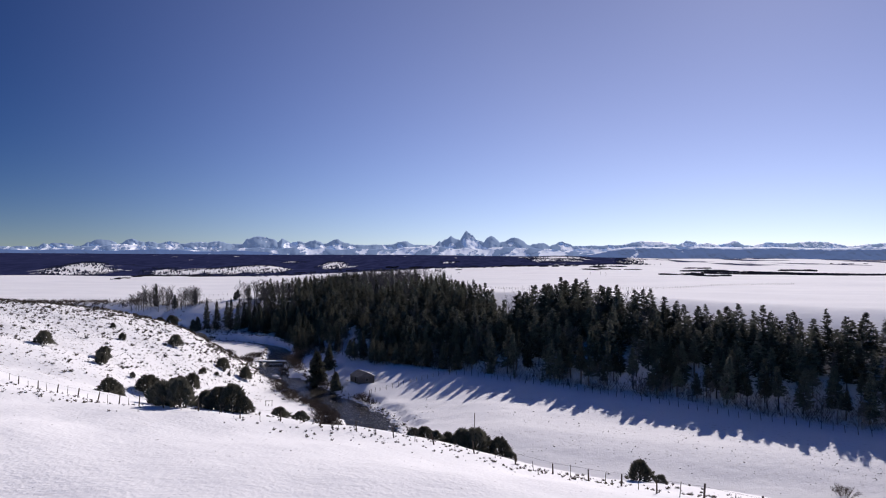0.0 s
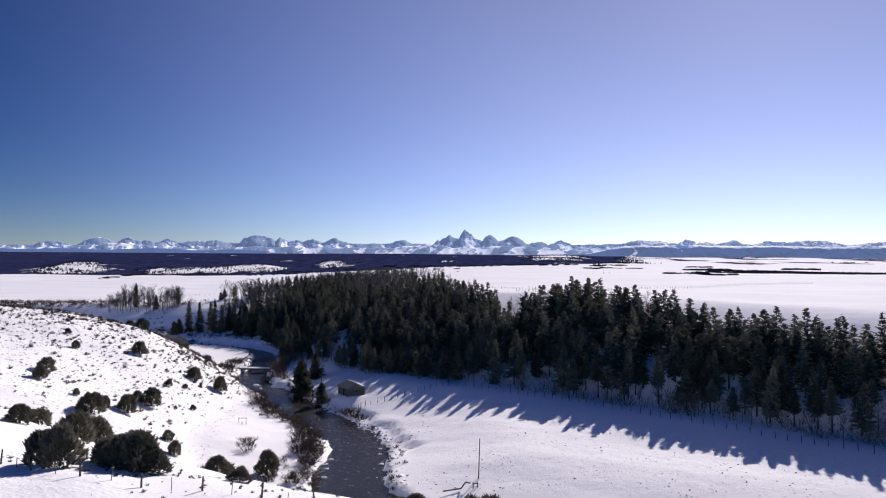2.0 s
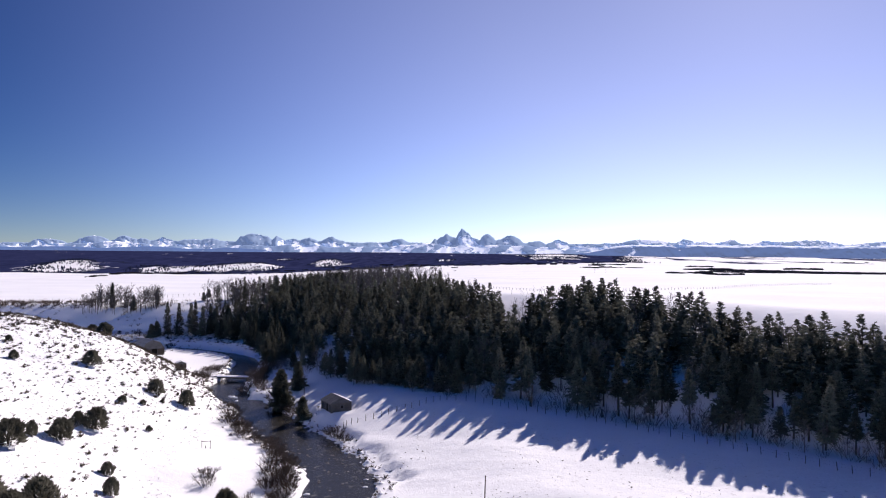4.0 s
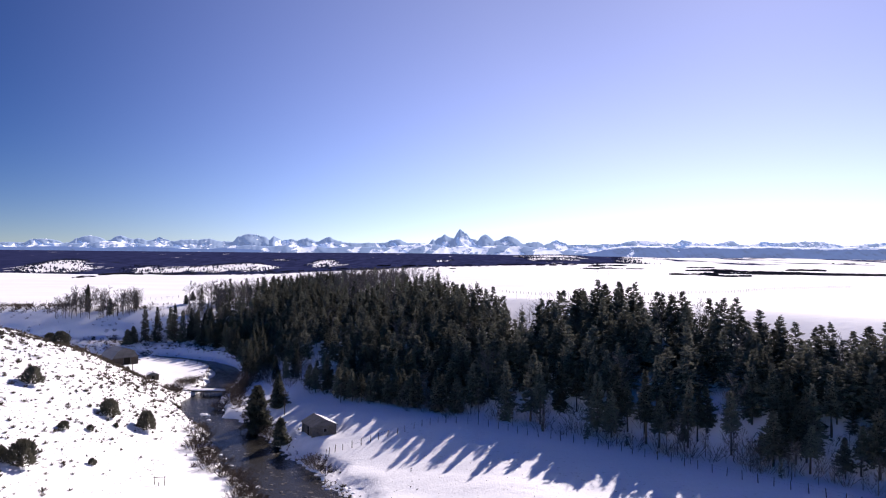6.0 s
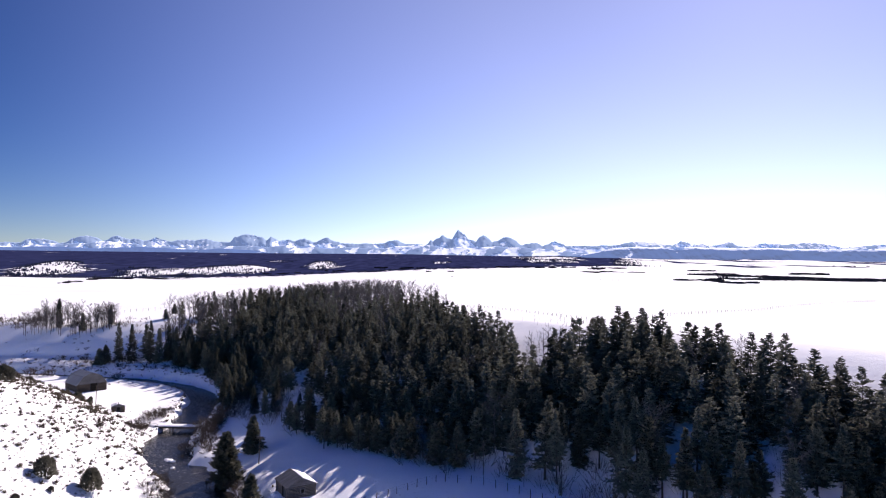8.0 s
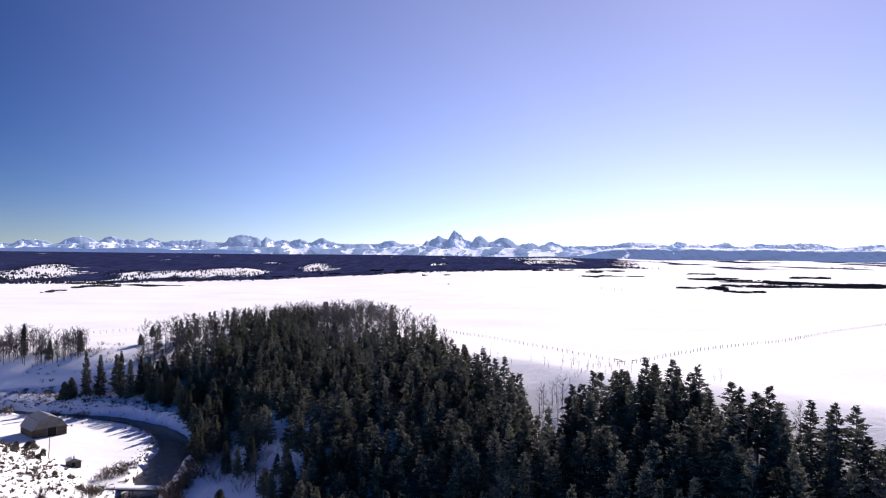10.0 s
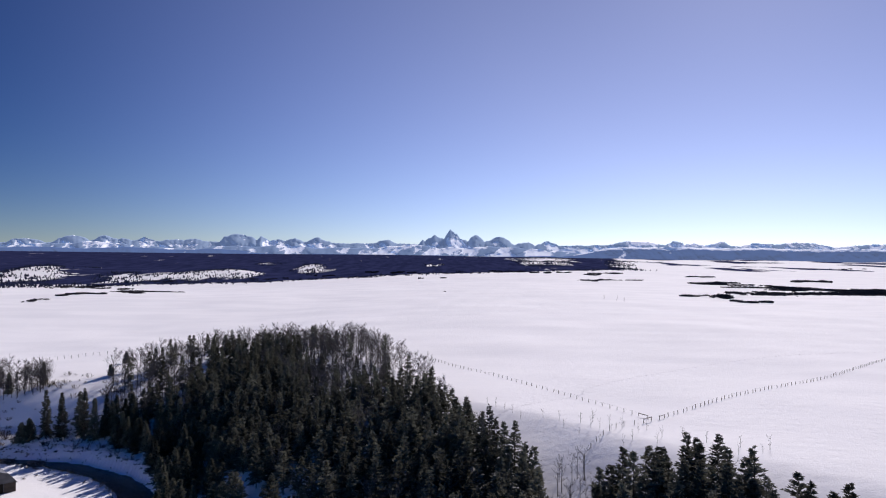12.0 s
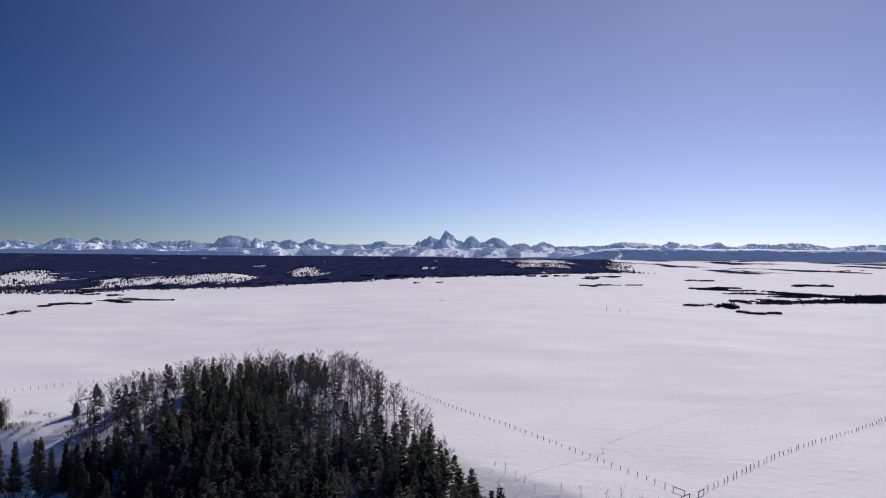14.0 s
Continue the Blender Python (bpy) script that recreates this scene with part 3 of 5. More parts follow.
def bare_crown(rng, h, spread, limbs, twigs, thick=0.05):
    """A rounded leafless crown: limbs as three-sided rods, and a haze of fine twigs."""
    a, b, r1, r2 = [], [], [], []
    t_root, t_way, t_len = [], [], []
    for i in range(limbs):
        s = 0.30 + 0.66 * (i + rng.rand()) / limbs
        th = rng.uniform(0, 6.28)
        L = spread * (0.55 + 0.75 * math.sin(math.pi * min(1.0, (s - 0.22) / 0.9))) * rng.uniform(0.7, 1.15)
        p0 = np.array([0, 0, h * s * 0.97])
        d = unit(np.array([math.cos(th), math.sin(th), rng.uniform(0.45, 1.0) + 0.6 * s]))
        p1 = p0 + d * L
        a.append(p0), b.append(p1), r1.append(thick * (1.1 - s)), r2.append(thick * 0.22)
        for j in range(twigs):
            q = rng.uniform(0.25, 1.0)
            t_root.append(p0 + d * L * q)
            t_way.append(unit(d + rng.uniform(-0.95, 0.95, 3) + np.array([0, 0, 0.3])))
            t_len.append(spread * rng.uniform(0.22, 0.5))
    a, b, r1, r2 = np.array(a), np.array(b), np.array(r1), np.array(r2)
    ax = unit(b - a)
    s1 = unit(np.cross(ax, np.array([0.31, 0.2, 0.93])))
    s2 = np.cross(ax, s1)
    ring = []
    for base, r in ((a, r1), (b, r2)):
        for k in range(3):
            c, sn = math.cos(k * 2.0944), math.sin(k * 2.0944)
            ring.append(base + (s1 * c + s2 * sn) * r[:, None])
    v = np.stack(ring, 1).reshape(-1, 3)
    o = np.arange(len(a))[:, None] * 6
    f = np.concatenate([o + np.array([k, (k + 1) % 3, 3 + (k + 1) % 3, 3 + k]) for k in range(3)])
    way = np.array(t_way)
    tv, tf = diamonds(np.array(t_root), way, unit(np.cross(way, rng.normal(0, 1, way.shape))), np.array(t_len), np.full(len(way), thick * 0.36))
    return np.concatenate([v, tv]), np.concatenate([f, tf + len(v)])


def inside(x, y, poly):
    c = np.zeros(np.shape(x), bool)
    for (x0, y0), (x1, y1) in zip(poly, poly[1:] + poly[:1]):
        hit = ((y0 > y) != (y1 > y)) & (x < (x1 - x0) * (y - y0) / (y1 - y0 + 1e-12) + x0)
        c ^= hit
    return c


def scattered(rng, poly, gap, tries):
    """Points in a polygon no nearer to one another than gap."""
    p = np.array(poly)
    lo, hi = p.min(0), p.max(0)
    cand = rng.uniform(lo, hi, (tries, 2))
    cand = cand[inside(cand[:, 0], cand[:, 1], poly)]
    cells, out = {}, []
    for q in cand:
        key = (int(q[0] // gap), int(q[1] // gap))
        if all(np.hypot(*(q - o)) >= gap for i in (-1, 0, 1) for j in (-1, 0, 1) for o in cells.get((key[0] + i, key[1] + j), ())):
            cells.setdefault(key, []).append(q)
            out.append(q)
    return np.array(out)


FOREST = [(-85, 292), (-71, 281), (-61, 267), (-52.5, 247), (-47, 231), (-41, 223.5), (-31, 213.5), (-25.5, 208), (-18, 200), (-12.5, 195.5), (-2, 191), (8, 185), (18.5, 180), (34, 167), (62, 146), (110, 108), (170, 63),
          (186, 90), (126, 128), (84, 152), (60, 176), (41, 204), (37, 213), (24.5, 214), (20, 206), (13.5, 206), (14, 221), (10, 229), (6, 242), (-1, 262), (-8, 290), (-20, 330), (-26, 356), (-50, 372), (-78, 386), (-92, 372), (-100, 345), (-98, 318)]


def build_forest():
    rng = np.random.RandomState(4)
    spots = scattered(rng, FOREST, 2.15, 100000)
    grove = scattered(rng, [(-143, 311), (-119, 310), (-112, 315), (-116, 320), (-130, 322), (-143, 319)], 1.25, 6000)
    grove = grove[waves(grove[:, 0], grove[:, 1], 16.0, 61, 2) > -0.2]
    band = scattered(rng, [(-24, 206), (-12.5, 195.5), (8, 185), (18.5, 180), (34, 167), (62, 146), (110, 108), (150, 78), (160, 92), (118, 124), (72, 162), (44, 188), (20, 202), (-5, 212), (-20, 220)], 2.4, 9000)
    near = np.array([np.min(np.hypot(*(spots - q).T)) for q in band])
    spots = np.concatenate([spots, band[near > 1.25]])
    n_wood = len(spots)
    spots = np.concatenate([spots, grove])
    z = terrain(spots[:, 0], spots[:, 1])[0]
    open_wood = ((spots[:, 0] > -48) & (spots[:, 0] < -21) & (spots[:, 1] > 195) & (spots[:, 1] < 245)) | ((spots[:, 0] < -66) & (spots[:, 1] > 305) & (np.arange(len(spots)) < n_wood))
    foot = line_distance(spots[:, 0], spots[:, 1], BLUFF_FOOT)[0]
    stay = (~open_wood | (rng.rand(len(spots)) < 0.62)) & ((foot > 6) | (rng.rand(len(spots)) < 0.75)) & ((foot > 12) | (spots[:, 0] > -27) | (spots[:, 1] > 262) | (rng.rand(len(spots)) < 0.7))
    glade = (foot < 13) & (spots[:, 0] > 4) & (spots[:, 0] < 44) & (waves(spots[:, 0], spots[:, 1], 9.0, 83, 2) > 0.3)
    stay = (stay & ~glade) | (np.arange(len(spots)) >= n_wood)
    flank = (spots[:, 0] < -66) & (spots[:, 1] > 308)
    spots, z, flank, n_wood = spots[stay], z[stay], flank[stay], int(stay[:n_wood].sum())
    d = line_distance(spots[:, 0], spots[:, 1], BLUFF_FOOT)[0]
    tall = rng.uniform(0.66, 1.03, len(spots)) * (11.6 - 0.055 * np.clip(d, 0, 60) - 2.2 * smoothstep(20, 50, spots[:, 0]) - 0.2 * smoothstep(300, 350, spots[:, 1]))
    cap = (6.4 + 0.115 * d) * rng.uniform(0.84, 1.04, len(spots)) + 9 * smoothstep(2, 18, spots[:, 0])
    tall = np.where(spots[:, 0] > -45, np.minimum(tall, cap), tall)
    tall *= np.where(spots[:, 0] < -45, 0.72 + 0.28 * smoothstep(0, 22, d), 1.0)
    tall *= np.where(rng.rand(len(spots)) < 0.12, 0.6, 1.0)
    fringe = np.abs(line_distance(spots[:, 0], spots[:, 1], [(-6, 296), (-20, 332), (-27, 357), (-50, 373), (-78, 386), (-95, 370), (-103, 345), (-100, 320)])[0])
    aspen = rng.rand(len(spots)) < np.maximum(0.04 + 0.86 * smoothstep(37, 19, fringe), 0.3 * flank)
    aspen[n_wood:] = True
    tall[n_wood:] = rng.uniform(4.0, 8.6, len(grove))
    order = np.argsort(d)
    gap = aspen & (rng.rand(len(spots)) < 0.2) & (np.arange(len(spots)) < n_wood)
    singles = set(order[~aspen[order] & (order < n_wood)][:290])
    protos = []
    for k in range(10):
        h = 10.0
        slim = k > 6
        t = make_tree("conifer", "tall dark green conifer in a dense snowy wood", "tree", "conifers at the wood's edge", trunk_mesh(h, 0.15),
                      conifer_crown(rng, h, rng.uniform(1.7, 2.1) if slim else rng.uniform(2.2, 2.9), rng.uniform(0.26, 0.42) if slim else rng.uniform(0.03, 0.24), 27, 10, 12, rng.uniform(0.8, 1.08), 0.16), BARK, NEEDLES)
        protos.append((t, h))
    used = [False] * len(protos)
    far = [(trunk_mesh(10.0, 0.14, 4), conifer_crown(rng, 10.0, rng.uniform(2.2, 2.8), rng.uniform(0.04, 0.22), 20, 8, 6, rng.uniform(0.78, 1.05), 0.28)) for _ in range(10)]
    bare = [(trunk_mesh(8.0, 0.11, 4), bare_crown(rng, 8.0, 2.1, 19, 19, 0.064)) for _ in range(5)]
    tones = []
    pool = {"green": ([], []), "bark": ([], []), "pale": ([], [])}
    count = {"green": 0, "bark": 0, "pale": 0}

    def put(key, mesh, scale, turn, at):
        v, f = mesh
        c, s = math.cos(turn), math.sin(turn)
        w = v @ np.array([[c, s, 0], [-s, c, 0], [0, 0, 1.0]]) * scale + at
        pool[key][0].append(w), pool[key][1].append(f + count[key])
        count[key] += len(v)
    for i, (x, y) in enumerate(spots):
        if gap[i]:
            continue
        turn, at = rng.uniform(0, 6.28), np.array([x, y, z[i] - 0.1])
        if i in singles:
            k = rng.randint(7, 10) if rng.rand() < 0.62 * smoothstep(8, 24, x) else rng.randint(7)
            t, h = protos[k]
            s = tall[i] / h
            m = Matrix.LocRotScale(at, Euler((rng.normal(0, 0.02), rng.normal(0, 0.02), turn)), None)
            if not used[k]:
                used[k] = True
                t.matrix_basis = m @ Matrix.Scale(s, 4)
            else:
                c = copy_thing(t, m)
                wide = (1.0 + 0.05 * smoothstep(5, 30, x)) * min(max(1.0, 0.95 / s), 1.3)
                c.scale = (s * wide * rng.uniform(0.85, 1.15), s * wide * rng.uniform(0.85, 1.15), s)
        elif aspen[i]:
            trunk, crown = bare[rng.randint(5)]
            s = np.full(3, tall[i] / 8.0 * 0.92)
            put("pale", trunk, s, turn, at), put("pale", crown, s, turn, at)
        else:
            trunk, crown = far[rng.randint(10)]
            s = tall[i] / 10.0 * np.array([1, 1, 1.0])
            tones.append(np.full(len(crown[0]), rng.rand(), dtype=np.float32))
            put("bark", trunk, s, turn, at), put("green", crown, s * np.array([(1.1 + 0.2 * smoothstep(5, 30, x)) * min(max(1.0, 0.92 / s[2]), 1.25)] * 2 + [1]), turn, at)
    for ob, u in zip(protos, used):
        assert u
    wood = tagged(new("conifer_wood"), "dense dark conifer wood covering a snowy bluff", "forest", kind="stuff")
    for key, name, mat in (("green", "crowns", NEEDLES_FAR), ("bark", "trunks", BARK)):
        ob = mesh_object(name, np.concatenate(pool[key][0]), np.concatenate(pool[key][1]), mat, wood)
        if key == "green":
            ob.data.attributes.new("tone", "FLOAT", "POINT").data.foreach_set("value", np.concatenate(tones))
    pale = mesh_object("bare_aspen_grove", np.concatenate(pool["pale"][0]), np.concatenate(pool["pale"][1]), ASPEN)
    tagged(pale, "leafless grey aspens among the snow on the hilltop", "forest", kind="stuff")


build_forest()


def place(ob, x, y, turn=0.0, scale=1.0, sink=0.1):
    ob.matrix_basis = Matrix.LocRotScale((x, y, ground_z(x, y) - sink), Euler((0, 0, turn)), (scale, scale, scale))
    return ob


def build_lone_conifers():
    """The single spruces beside the river and the small group on the far bank."""
    rng = np.random.RandomState(11)
    for x, y, h, r, word in ((-33.0, 192.6, 8.3, 3.7, "broad green spruce beside the river with snow round it"), (-32.3, 204.0, 6.4, 2.5, "dense dark spruce beside a dead snag"),
                             (-26.4, 183.6, 4.3, 2.2, "small round-topped conifer on the river bank"), (-108, 352, 4.0, 1.6, "round-topped pine alone on the open slope"),
                             (-100.4, 326, 3.4, 1.4, "small pine alone on the open slope"), (-133, 316, 10.0, 1.7, "tall pine above a row of bare aspens"), (-123, 313, 6.0, 1.6, "dark pine among bare aspens on the slope"),
                             (-115.5, 317, 6.6, 1.6, "dark pine among bare aspens on the slope")):
        t = make_tree("spruce", word, "tree", "", trunk_mesh(h, 0.02 * h), conifer_crown(rng, h, r, 0.06, int(20 + h), 15, 15, 0.72, 0.12, 0.05), BARK, NEEDLES)
        place(t, x, y)
    for x, y, h in ((-102, 296, 12.0), (-97.5, 295, 11.6), (-94, 297, 11.0), (-91.5, 294.5, 12.4), (-88, 293, 10.5), (-86, 295, 10.5), (-105, 293.5, 5.6), (-106.8, 293, 4.8)):
        t = make_tree("spruce", "slender spruce standing apart above the far river bank", "tree", "spruces on the far bank", trunk_mesh(h, 0.016 * h),
                      conifer_crown(rng, h, 2.6, 0.04, 28, 11, 12, 0.85, 0.13), BARK, NEEDLES)
        place(t, x, y)


build_lone_conifers()


def build_bare_trees():
    """Aspens and saplings that stand singly: the row on the far slope, the wood's foot, the bluff's rim."""
    rng = np.random.RandomState(12)
    kinds = []
    for h, spread, limbs, twigs, thick in ((7.0, 1.4, 18, 24, 0.07), (6.0, 1.3, 11, 12, 0.045), (2.2, 0.6, 7, 6, 0.03)):
        kinds.append((h, trunk_mesh(h, 0.012 * h + 0.01), bare_crown(rng, h, spread, limbs, twigs, thick)))

    def row(spots, kind, name, label, group, low, high):
        h, trunk, crown = kinds[kind]
        first = None
        for x, y in spots:
            m = Matrix.LocRotScale((x, y, ground_z(x, y) - 0.05), Euler((0, 0, rng.uniform(0, 6.28))), None)
            s = rng.uniform(low, high) / h
            if first is None:
                first = make_tree(name, label, "tree", group, trunk, crown, ASPEN, ASPEN)
                ob = first
                ob.matrix_basis = m
            else:
                ob = copy_thing(first, m)
            ob.scale = (s, s, s)
    far_row = [(-141 + 0.95 * i + rng.uniform(-0.8, 0.8), 313 + rng.uniform(-3, 6)) for i in range(30)]
    row(far_row, 0, "aspen", "leafless grey aspen in a row on a snowy slope", "bare aspens on the far slope", 4.5, 8.5)
    foot = spline([(-40, 233), (-22, 212), (-2, 191.5), (9, 185), (19, 178), (34, 165), (62, 143), (100, 113)], 4.2)
    row([(x + rng.uniform(-2, 1.0), y + rng.uniform(-2.5, 1.5)) for x, y in foot], 1, "sapling", "thin leafless sapling at the foot of the dark wood", "bare saplings at the wood's foot", 2.5, 5.5)
    tall_foot = [(36 + 2.4 * i + rng.uniform(-1.5, 1.5), 163.5 - 1.95 * i + rng.uniform(-1.5, 2.0)) for i in range(18)]
    row(tall_foot, 0, "bare_tree", "tall grey leafless tree before the dark wood", "bare trees before the wood", 3.0, 5.2)
    rim = [(21.4, 241.7), (24.8, 239.7), (21.7, 238.5), (25.9, 236.2), (27.2, 235.2), (28.8, 234), (23.6, 234.5), (12.5, 251.9), (13.8, 249.4), (11, 254), (15, 246), (9.5, 257),
           (33, 233), (36, 230), (39, 228.5), (31, 235.5), (29.5, 238), (35, 235), (42, 227), (46, 224), (48, 221), (40, 232), (27, 240), (19, 245), (50, 223), (31, 229), (34, 226), (29, 227), (26, 230), (38, 224), (41, 222), (44, 220), (60, 100)]
    row(rim, 2, "seedling", "small leafless seedling standing in open snow", "seedlings above the wood", 1.2, 2.2)
    notch = [(13 + rng.uniform(0, 10), 205 + rng.uniform(0, 18)) for _ in range(34)]
    row(notch, 1, "sapling", "thin leafless sapling on the bluff's snowy rim", "bare saplings on the rim", 2.6, 5.4)


build_bare_trees()


def juniper_meshes(rng, w, h):
    """A rounded, lobed evergreen bush of upright sprays."""
    roots, dirs, sides, lens, wids = [], [], [], [], []
    ph = rng.uniform(0, 6.28, 4)
    for _ in range(1900):
        th, t = rng.uniform(0, 6.28), rng.uniform(0.02, 1) ** 0.85
        lobe = 1 + 0.24 * math.sin(3 * th + ph[0] + 4 * t) + 0.18 * math.sin(5 * th + ph[1] - 3 * t) + 0.12 * math.sin(9 * t + ph[2] + th)
        r = w / 2 * (0.92 + 0.1 * t) if t < 0.35 else w / 2 * 0.95 * max(0, 1 - ((t - 0.35) / 0.67) ** 1.7) ** 0.7
        q = r * lobe * rng.uniform(0.45, 1.0) ** 0.5 * 0.88
        p = np.array([math.cos(th) * q, math.sin(th) * q, t * h * 0.9])
        d = unit(np.array([math.cos(th), math.sin(th), 0.5 + 1.2 * t]) + rng.uniform(-0.4, 0.4, 3))
        roots.append(p), dirs.append(d), sides.append(unit(np.cross(d, rng.normal(0, 1, 3)))), lens.append(0.13 * w * rng.uniform(0.6, 1.8)), wids.append(0.03 * w)
    crown = diamonds(np.array(roots), np.array(dirs), np.array(sides), np.array(lens), np.array(wids))
    return trunk_mesh(h * 0.7, 0.05 * w, 5), crown


def build_junipers():
    rng = np.random.RandomState(13)
    protos = [juniper_meshes(rng, 2.0, 2.0) for _ in range(5)]
    spur = [(-48, 128, 3.6, 3.0), (-49.2, 134.2, 1.3, 2.0), (-47.7, 138, 3.0, 2.9), (-50, 146, 1.7, 2.1), (-48.5, 148, 3.2, 3.2), (-39.7, 134.5, 1.7, 1.7), (-36, 128.4, 1.7, 2.2), (-53.3, 133.5, 0.9, 1.1),
            (-61.2, 170, 2.8, 2.7), (-52, 175.5, 2.9, 2.8), (-47.8, 179.5, 2.8, 3.2), (-68.5, 159.5, 1.5, 1.5), (-59, 133.5, 2.0, 2.1), (-45, 157.4, 1.0, 1.0), (-71, 136, 2.8, 2.6), (-62, 140, 2.6, 2.4)]
    far = [(-84, 212, 2.4, 1.9), (-77, 204, 3.2, 2.8), (-97.6, 244.4, 2.2, 2.4), (-87.9, 247.6, 2.6, 1.9), (-85.2, 238.4, 1.1, 1.6), (-80.8, 240.2, 1.1, 1.6), (-76.7, 232, 0.9, 1.2), (-50.2, 166.4, 1.0, 1.0),
           (-51.6, 162, 1.4, 1.3), (-49.7, 173, 0.8, 0.8), (-75, 168, 1.1, 1.2)]
    near = [(-19.9, 71.6, 1.8, 2.0), (-18.5, 71.2, 2.2, 2.5), (-17.4, 74.2, 1.7, 1.6), (-15.9, 73.2, 2.1, 2.1), (-14.6, 72.8, 2.3, 2.4), (-13.5, 72.6, 1.6, 1.5), (-39.6, 99.5, 2.5, 2.0), (-24.7, 123, 2.4, 2.9), (-26.5, 124, 2.0, 2.2), (-12.2, 79.5, 1.7, 1.2), (-8.8, 74, 1.4, 0.9), (-29.2, 91.5, 3.0, 2.8), (-34, 103.6, 3.2, 2.9), (-32.5, 109, 3.2, 3.6),
            (-27, 107, 1.8, 2.2), (-28.5, 99, 2.6, 2.2), (-44, 109.5, 2.8, 2.0), (-41.5, 111, 1.8, 1.4), (-23, 129.5, 3.0, 3.6)]
    rim = [(1.4, 71.5, 1.0, 0.8), (2.3, 72.2, 1.4, 1.1), (3.3, 71.7, 1.2, 0.9), (4.3, 72.5, 1.1, 1.1), (5.6, 72.7, 2.2, 1.8), (6.7, 72.1, 2.3, 2.1), (7.7, 72.8, 1.8, 1.5), (8.7, 71.9, 1.8, 1.8), (9.6, 71.4, 1.0, 0.8), (18.7, 64.8, 1.6, 1.6), (20.0, 64.0, 0.9, 0.7)]
    for spots, label, group in ((spur, "dark rounded juniper bush on a snowy hillside", "junipers on the spur"), (far, "small dark juniper on the snowy spur", "junipers on the spur's far end"),
                                (near, "large dark juniper below the brow of the near hill", "junipers below the brow"), (rim, "low dark juniper at the fence on the brow", "junipers by the fence")):
        made = [None] * len(protos)
        for i, (x, y, w, h) in enumerate(spots):
            k = i % len(protos)
            m = Matrix.LocRotScale((x, y, ground_z(x, y) - 0.12), Euler((0, 0, rng.uniform(0, 6.28))), None)
            if made[k] is None:
                made[k] = make_tree("juniper", label, "bush", group, *protos[k], BARK, JUNIPER, "foliage")
                made[k].matrix_basis = m
                ob = made[k]
            else:
                ob = copy_thing(made[k], m)
            ob.scale = (w / 2.0, w / 2.0, h / 2.0)


build_junipers()


def shrub_mesh(rng, stems, h, spread, r=0.018, split=3, fine=0):
    """A clump of bare upright stems, each forked."""
    a, b, r1, r2 = [], [], [], []
    for _ in range(stems):
        th, q = rng.uniform(0, 6.28), rng.uniform(0, 1) ** 0.6
        p0 = np.array([math.cos(th) * q * spread * 0.45, math.sin(th) * q * spread * 0.45, -0.1])
        d = unit(np.array([math.cos(th) * q * 0.9, math.sin(th) * q * 0.9, 1.0]) + rng.uniform(-0.25, 0.25, 3))
        L = h * rng.uniform(0.6, 1.05)
        a.append(p0), b.append(p0 + d * L), r1.append(r), r2.append(r * 0.4)
        for _ in range(split):
            q2 = rng.uniform(0.35, 0.8)
            a.append(p0 + d * L * q2), b.append(p0 + d * L * q2 + unit(d + rng.uniform(-0.7, 0.7, 3)) * L * rng.uniform(0.25, 0.45)), r1.append(r * 0.7), r2.append(r * 0.3)
    a, b, r1, r2 = np.array(a), np.array(b), np.array(r1), np.array(r2)
    ax = unit(b - a)
    s1 = unit(np.cross(ax, np.array([0.9, 0.3, 0.2])))
    s2 = np.cross(ax, s1)
    ring = []
    for base, q in ((a, r1), (b, r2)):
        for k in range(3):
            ring.append(base + (s1 * math.cos(k * 2.0944) + s2 * math.sin(k * 2.0944)) * q[:, None])
    v = np.stack(ring, 1).reshape(-1, 3)
    o = np.arange(len(a))[:, None] * 6
    f = np.concatenate([o + np.array([k, (k + 1) % 3, 3 + (k + 1) % 3, 3 + k]) for k in range(3)])
    if not fine:
        return v, f
    pick = rng.randint(len(a), size=fine)
    root = a[pick] + (b - a)[pick] * rng.uniform(0.3, 1.0, (fine, 1))
    way = unit(ax[pick] + rng.uniform(-0.8, 0.8, (fine, 3)))
    tv, tf = diamonds(root, way, unit(np.cross(way, rng.normal(0, 1, (fine, 3)))), rng.uniform(0.15, 0.34, fine) * h, np.full(fine, r * 0.55))
    return np.concatenate([v, tv]), np.concatenate([f, tf + len(v)])


